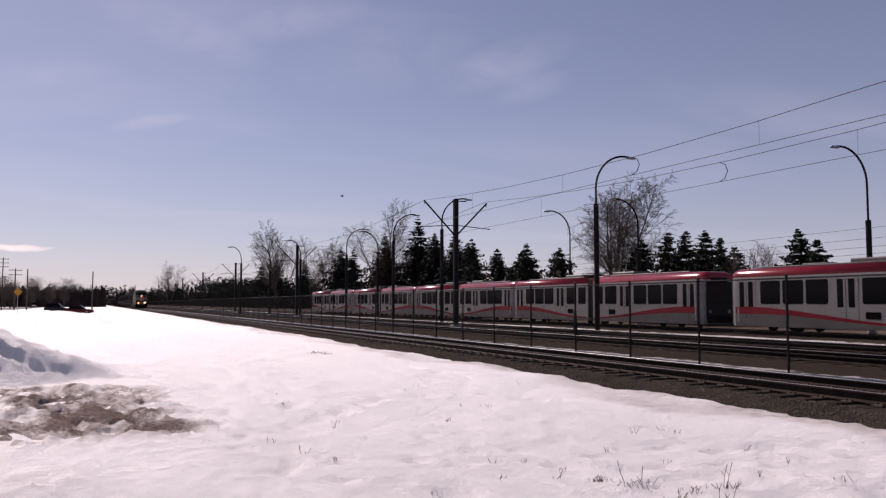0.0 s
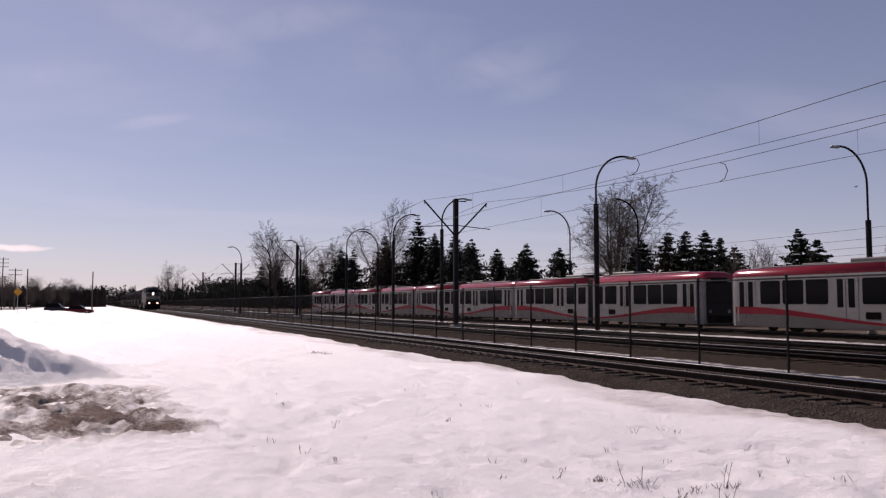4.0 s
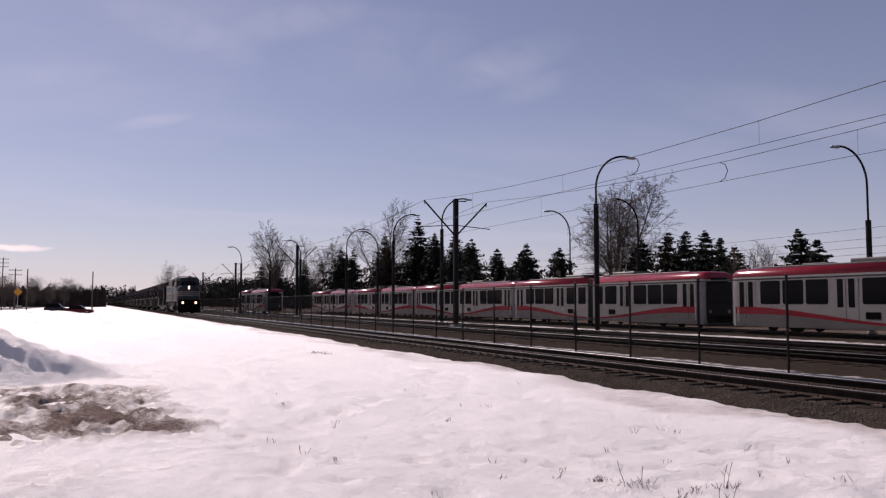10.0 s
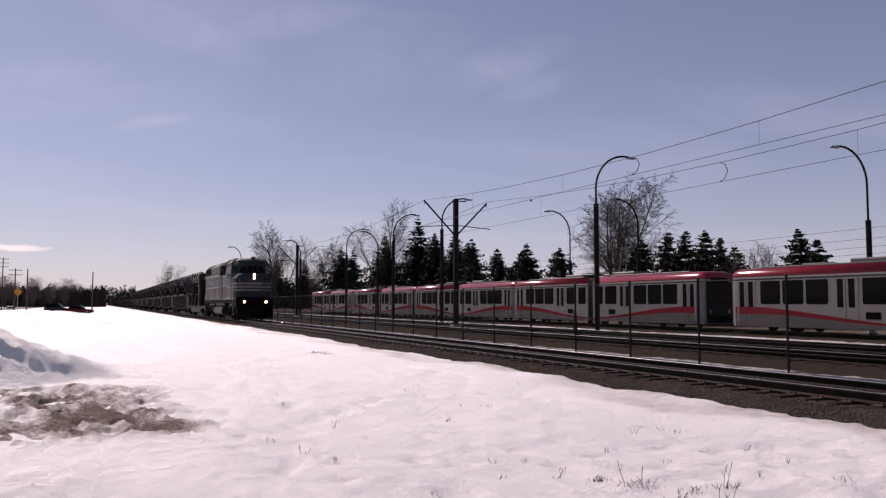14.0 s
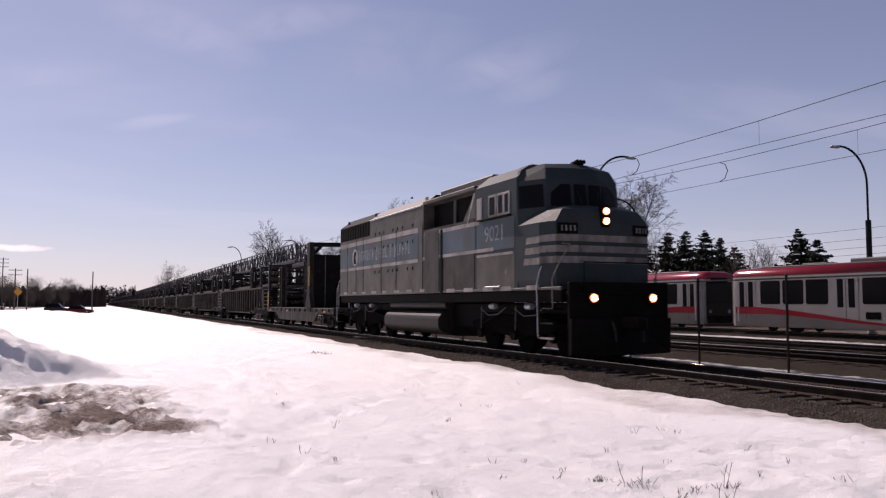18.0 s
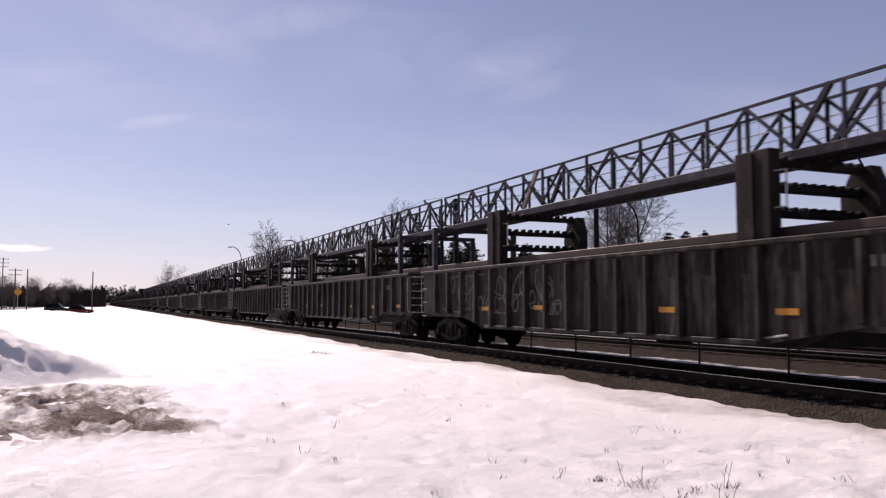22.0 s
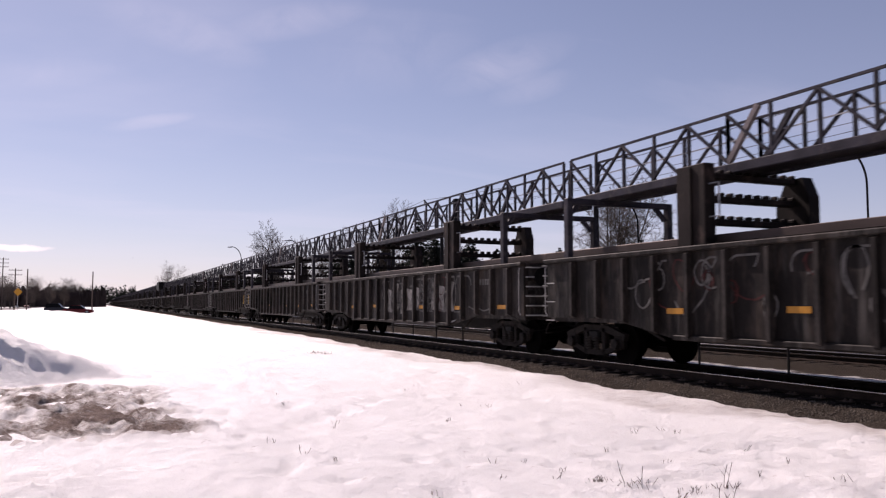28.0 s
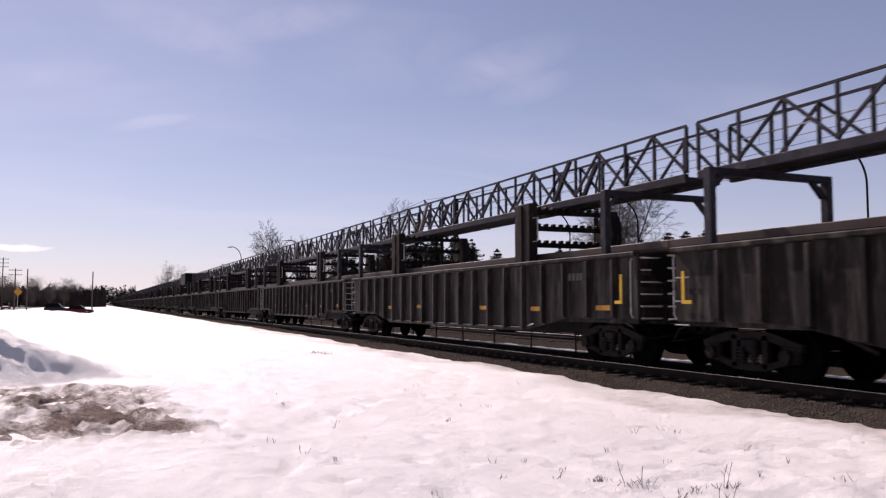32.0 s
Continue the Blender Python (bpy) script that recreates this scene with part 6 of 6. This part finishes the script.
for x, y, k in ((-32, 310, 1.2), (-38, 330, 1.4), (-22, 330, 0.8), (-30, 360, 1.3), (-18, 380, 1.1), (-36, 390, 1.7), (-26, 410, 1.5), (-42, 400, 1.9), (-14, 420, 1.2), (-20, 450, 1.5), (-9, 470, 1.5), (-30, 470, 1.9), (-15, 500, 1.9)):
    o = copy_thing(bush, pose(x, y, -0.4, 0, 0, x * 37))
    o.scale = (k, k, k)

# far belt of wood and scrub
rg = random.Random(77)
belt, scrub = M(), M()
for i in range(2000):
    y = rg.uniform(180, 1500) if i % 2 else rg.uniform(160, 480)
    x = 46 + 0.012 * y + rg.random() * 30
    h = min(0.032 * y, 11.5 + 0.006 * y) * rg.uniform(0.62, 1.12) + 1.0
    if i % 5 == 0:
        x, y = rg.uniform(-420, -40), rg.uniform(560, 800)
        h = rg.uniform(8, 15)
    if i % 5 == 1:
        x, y = rg.uniform(-120, 60), rg.uniform(1420, 1600)
        h = rg.uniform(20, 34)
    w = h * rg.uniform(0.22, 0.36)
    for k in range(62 if y < 500 else 30):
        u = rg.random() ** 0.85
        r = w * (1 - u) ** 0.7 * rg.uniform(0.2, 1.0)
        a0 = rg.random() * 6.28
        c = Vector((x + r * math.cos(a0), y + r * math.sin(a0), h * (0.04 + 0.93 * u)))
        l = h * rg.uniform(0.04, 0.075) * (1.25 - 0.6 * u) * (1.0 if y < 500 else 1.6)
        belt.add([c + Vector((rg.uniform(-1, 1), rg.uniform(-1, 1), rg.uniform(-1.2, 0.7))) * l for q in range(3)], [(0, 1, 2)])
tagged(belt.ob("far_wood", NEEDLE), "distant belt of dark spruces", "woods", "", "stuff")
for i in range(2600):
    y = rg.uniform(420, 1500) if i % 3 else rg.uniform(130, 420)
    x = (46 + rg.random() * 40) if i % 2 else -60 - rg.random() * 160 - 0.10 * (y - 420)
    if x < 0 and y < 420:
        y += 400
    h = rg.uniform(2.5, 6.0) + 0.003 * y
    for k in range(9):
        a, b = rg.uniform(-1, 1), rg.uniform(-1, 1)
        scrub.add([(x + a * 0.6, y + b * 0.6, 0), (x + a * 0.6 + 0.25, y + b * 0.6, 0), (x + a * h * 0.4, y + b * h * 0.3, h * rg.uniform(0.6, 1.1))], [(0, 1, 2)])
brush = M()
for i in range(2600):
    y = rg.uniform(430, 600)
    x = rg.uniform(-90, 4)
    h = rg.uniform(6.0, 9.5) + 2.0 * math.sin(x * 0.11) * math.sin(y * 0.03)
    for k in range(5):
        a, b = rg.uniform(-1, 1), rg.uniform(-1, 1)
        w = rg.uniform(0.3, 0.9)
        brush.add([(x + a * 0.8 - w, y + b * 0.8, -0.5), (x + a * 0.8 + w, y + b * 0.8, -0.5), (x + a * 2.2, y + b * 2.0, h * rg.uniform(0.65, 1.1))], [(0, 1, 2)])
tagged(brush.ob("far_brush", BRUSH), "distant grey-brown belt of bare brush", "brush", "", "stuff")
tagged(scrub.ob("far_scrub", SCRUB), "distant brown winter scrub", "scrub", "", "stuff")

# ---------- weeds in the snow ----------
WEEDS = [(4.72, 6.95, 18, 0.10, 0.0), (4.90, 6.62, 16, 0.20, 0.24), (5.30, 6.18, 14, 0.20, 0.0), (5.60, 6.11, 16, 0.14, 0.26), (4.77, 5.88, 6, 0.10, 0.16), (5.3, 5.8, 5, 0.10, 0.12), (4.32, 7.12, 2, 0.05, 0.10), (5.81, 8.38, 3, 0.05, 0.07), (5.0, 11.45, 4, 0.06, 0.0),
         (2.06, 10.2, 2, 0.06, 0.09), (2.27, 9.28, 2, 0.06, 0.12), (2.52, 8.98, 3, 0.05, 0.05), (6.9, 9.3, 3, 0.06, 0.10), (7.4, 9.0, 3, 0.06, 0.08), (3.4, 12.0, 3, 0.10, 0.0), (6.2, 12.5, 3, 0.10, 0.0), (3.2, 6.5, 5, 0.08, 0.08), (2.85, 6.6, 3, 0.05, 0.0), (6.9, 5.9, 4, 0.12, 0.0), (6.1, 7.6, 3, 0.05, 0.0),
         (7.15, 27.9, 18, 0.30, 0.12), (7.2, 29.6, 14, 0.45, 0.14), (7.4, 27.4, 10, 0.20, 0.0), (7.3, 32.5, 8, 0.50, 0.0)]
_rw = random.Random(63)
WEEDS += [(_rw.uniform(1.5, 8.6), 5.6 + 11 * _rw.random() ** 1.4, 2, 0.04, _rw.choice((0.0, 0.06))) for i in range(20)]
WEEDS = [w for w in WEEDS if w[0] > 0.30 * w[1] - 1.5]
for i, (x, y, n, spread, tall) in enumerate(WEEDS):
    e = thing("dry_weed", (x, y, float(ground_z(np.array(x), np.array(y))) - 0.012), "dry brown weed stalks poking through the snow", "weed", "weeds in the snow")
    rg = random.Random(900 + i)
    far = 1.0 if y < 20 else 1.5
    for k in range(int(n * 1.5)):
        a = rg.random() * 6.28
        b = Vector((rg.gauss(0, 0.5) * spread, rg.gauss(0, 0.35) * spread, 0))
        h = rg.uniform(0.03, 0.085) * far
        lean = rg.uniform(0.2, 1.1)
        if k < 1 + i % 2 and tall:
            h, lean = tall * (1.0 - 0.15 * k), 0.35
        q = b + Vector((math.cos(a) * h * lean, math.sin(a) * h * lean * 0.6, h))
        mid = b.lerp(q, 0.55) + Vector((rg.uniform(-0.1, 0.1) * h, 0, 0))
        m = M().path([b, mid, q], 0.0032 * far if k < 2 else 0.0026 * far, 4)
        if k < 2 and tall:
            m.tube(mid, mid + Vector((-math.cos(a) * h * 0.22, 0.01, h * 0.30)), 0.002 * far, 4, 0.0012)
        m.ob("stalk", STRAW, e)


# ---------- road side beyond the field ----------
def car(name, x, y, rz, material, label, kind="sedan", group="cars"):
    e = thing(name, (x, y, -0.40), label, "car", group, rz)
    tall = kind == "suv"
    zb, zr = (0.95, 1.75) if tall else (0.82, 1.42)
    rings = []
    for yy, a, b in ((-2.3, 0.35, 0.62), (-2.2, 0.25, 0.74), (-1.2, 0.22, zb), (0.9, 0.22, zb + 0.04), (2.15, 0.25, zb), (2.3, 0.38, zb - 0.12)):
        w = 0.86 if abs(yy) < 2.1 else 0.78
        rings.append([(-w, yy, a), (-w - 0.04, yy, (a + b) / 2), (-w + 0.04, yy, b), (w - 0.04, yy, b), (w + 0.04, yy, (a + b) / 2), (w, yy, a)])
    body = M().loft(rings).ob("body", material, e)
    back = 2.05 if tall else 1.75
    M().loft([[(-0.82, -1.15, zb - 0.02), (0.82, -1.15, zb - 0.02), (0.82, back, zb - 0.02), (-0.82, back, zb - 0.02)], [(-0.66, -0.40, zr), (0.66, -0.40, zr), (0.68, back - (0.25 if tall else 0.75), zr), (-0.68, back - (0.25 if tall else 0.75), zr)]]).ob("cabin", PANE, e)
    M().box((0, 0.35, zr + 0.01), (1.36, 1.45, 0.05), 0.02).ob("roof", material, e)
    for sx_ in (-1, 1):
        for yy in (-1.4, 1.4):
            w = M().tube((sx_ * 0.68, yy, 0.32), (sx_ * 0.90, yy, 0.32), 0.32, 18).ob("wheel", RUBBER, e)
            M().tube((sx_ * 0.89, yy, 0.32), (sx_ * 0.91, yy, 0.32), 0.19, 14).ob("rim", GALV, w)
        M().box((sx_ * 0.62, -2.29, 0.62), (0.30, 0.06, 0.14), 0.02).ob("headlight", GALV, e)
        M().box((sx_ * 0.64, 2.29, 0.68), (0.26, 0.06, 0.14), 0.02).ob("tail_light", T_RED, e)
    return e


car("parked_car", -2.6, 146.0, 82, C_RED, "dark red sedan parked behind a snow pile")
car("parked_car", -7.2, 180.0, 80, C_DARK, "dark sport utility vehicle parked by the field", "suv")
road = sheet("road", list(np.linspace(-34, -20, 8)), list(np.linspace(120, 900, 80)), np.full((80, 8), -0.34), np.zeros((80, 8)), ASPHALT)
tagged(road, "grey wet road beyond the snow field", "road", "", "structure")
drive_a = car("passing_car", -24, 300, 0, C_DARK, "dark car driving on the far road", "suv", "traffic")
drive_c = car("passing_car", -24, 700, 0, C_RED, "dark red car driving on the far road", "suv", "traffic")
drive_b = car("passing_car", -28, 500, 180, C_SILV, "silver car driving on the far road", "sedan", "traffic")
for (x, y, h, r) in ((-5.5, 140.0, 0.75, 5.0), (-9.5, 152, 0.85, 5.5), (-14.0, 160, 0.7, 6.0)):
    m = M()
    rg = random.Random(int(y))
    rings = []
    for k in range(6):
        u = k / 5
        rings.append([(r * (1 - u) ** 0.6 * math.cos(6.28 * j / 18) * rg.uniform(0.85, 1.1) + 0.01 * math.cos(6.28 * j / 18), 0.6 * r * (1 - u) ** 0.6 * math.sin(6.28 * j / 18) * rg.uniform(0.85, 1.1) + 0.01 * math.sin(6.28 * j / 18), h * u - 0.1) for j in range(18)])
    o = m.loft(rings).ob("snow_pile", SNOW, None, "", (x, y, -0.4), True)
    at = o.data.color_attributes.new("cover", "FLOAT_COLOR", "POINT")
    at.data.foreach_set("color", [0.8, 0.8, 0.8, 1.0] * len(o.data.vertices))
    tagged(o, "low pile of ploughed snow", "snow pile", "snow piles")

sign = thing("warning_sign", (-8.9, 112.0, -0.4), "yellow diamond warning sign on a steel post", "road sign")
M().tube((0, 0, 0), (0, 0, 3.3), 0.035, 6).ob("post", GALV, sign)
M().prism_y([(0, 2.68), (0.50, 3.18), (0, 3.68), (-0.50, 3.18)], -0.05, -0.035).ob("sign_plate", SIGNY, sign)


def utility_pole(x, y, h, arms):
    e = thing("utility_pole", (x, y, -0.4), "weathered wooden utility pole", "utility pole", "utility poles")
    M().tube((0, 0, 0), (0, 0, h), 0.17, 8, 0.12).ob("pole", WOODP, e)
    for k in range(arms):
        c = M().box((0, 0, h - 0.4 - 1.0 * k), (2.6, 0.10, 0.12)).ob("crossarm", WOODP, e)
        for q in (-1.2, -0.6, 0.6, 1.2):
            M().tube((q, 0, h - 0.34 - 1.0 * k), (q, 0, h - 0.16 - 1.0 * k), 0.04, 6).ob("insulator", GALV, c)


for x, y, h, arms in ((-16.1, 195.0, 9.3, 2), (-22.3, 235, 13.6, 3), (-13.75, 195.0, 9.2, 0), (-0.8, 196.0, 8.9, 0)):
    utility_pole(x, y, h, arms)


# slim switch stand between the transit tracks
stand = thing("switch_stand", (21.35, 33.3, -0.32), "slim dark track switch stand with a narrow target", "switch stand")
M().box((0, 0, 0.12), (0.5, 0.35, 0.24), 0.03).ob("base", BLACK, stand)
M().tube((0, 0, 0.2), (0, 0, 1.3), 0.11, 10, 0.07).ob("housing", BLACK, stand)
M().tube((0, 0, 1.3), (0, 0, 2.75), 0.03, 8).ob("staff", CHALK, stand)

# thin supply wires strung beyond the storage track
supply = thing("supply_line", (60.0, 0, 0), "thin black supply wires on a wooden pole", "overhead wire")
M().tube((0, 24, -0.3), (0, 24, 9.0), 0.16, 8, 0.12).ob("pole", WOODP, supply)
M().tube((0, 150, -0.3), (0, 150, 9.0), 0.16, 8, 0.12).ob("pole", WOODP, supply)
for z in (7.8, 6.9, 6.2, 5.6):
    M().path([(0, 24 + 126 * i / 10, z - 0.5 * 4 * (i / 10) * (1 - i / 10) + 0.3) for i in range(11)], 0.013, 4).ob("wire", RUBBER, supply)


def bird(label):
    e = thing("bird", (0, 0, 0), label, "bird", "birds")
    M().loft([[(0.01 * math.cos(a) * k, y, 0.01 * math.sin(a) * k) for a in (0, 1.26, 2.51, 3.77, 5.03)] for y, k in ((-0.16, 0.6), (-0.10, 4), (0.02, 6), (0.12, 3.5), (0.18, 0.5))]).ob("body", RUBBER, e)
    for q in (-1, 1):
        M().loft([[(q * 0.03, -0.07, 0.02), (q * 0.03, 0.06, 0.02), (q * 0.03, 0.06, 0.035), (q * 0.03, -0.07, 0.035)], [(q * 0.22, -0.05, 0.12), (q * 0.22, 0.04, 0.12), (q * 0.22, 0.04, 0.13), (q * 0.22, -0.05, 0.13)], [(q * 0.42, 0.03, 0.10), (q * 0.42, 0.05, 0.10), (q * 0.42, 0.05, 0.105), (q * 0.42, 0.03, 0.105)]]).ob("wing", RUBBER, e)
    return e


bird_a = bird("small dark bird flying over the tracks")
bird_b = bird("small dark bird gliding above the train")


# ---------- movement ----------
def motions():
    ts = [0.0, 4.0, 8.0, 12.0, 16.0, 20.0, 24.0, 28.0, 32.0]

    def run(ob, u):
        walk(ob, [(t, pose(XT, train_y(t) + u, 0)) for t in ts])

    run(loco, 0.0)
    run(flat, 20.75)
    for i, wgn in enumerate(wagons):
        run(wgn, 38.0 + 21.2 * i)
    walk(moving_lrv, [(t, pose(XB, 24.3 + 12.0 + 20.6 * (t - 5.5), ZL)) for t in (0.0, 8.0, 16.0, 24.0, 32.0)])
    walk(bird_a, [(0.0, pose(20.8, 72.0, 11.35, 0, 0, -70)), (0.6, pose(23.6, 71.2, 10.55, 0, 0, -75)), (1.2, pose(27.0, 70.5, 9.2, 0, 0, -75)), (2.0, pose(32.0, 72.0, 6.5, 0, 0, -60)), (32.0, pose(90.0, 420.0, 6.0, 0, 0, -20))])
    walk(bird_b, [(0.0, pose(95.0, 60.0, 16.0, 0, 0, 80)), (16.0, pose(34.0, 72.0, 11.6, 0, 0, 80)), (18.8, pose(24.9, 71.0, 11.4, 0, 0, 80)), (19.5, pose(22.6, 71.6, 11.4, 0, 0, 75)), (21.0, pose(18.0, 90.0, 11.6, 0, 0, 30)), (32.0, pose(10.0, 420.0, 20.0, 0, 0, 5))])
    walk(drive_a, [(t, pose(-24.5, 388 - 7.4 * t, -0.33)) for t in (0.0, 8.0, 16.0, 24.0, 32.0)])
    walk(drive_b, [(t, pose(-28.5, 150 + 7.2 * t, -0.33, 0, 0, 180)) for t in (0.0, 8.0, 16.0, 24.0, 32.0)])

    walk(drive_c, [(t, pose(-24.5, 271 + 19.2 * (32 - t), -0.33)) for t in (0.0, 8.0, 16.0, 24.0, 32.0)])


motions()
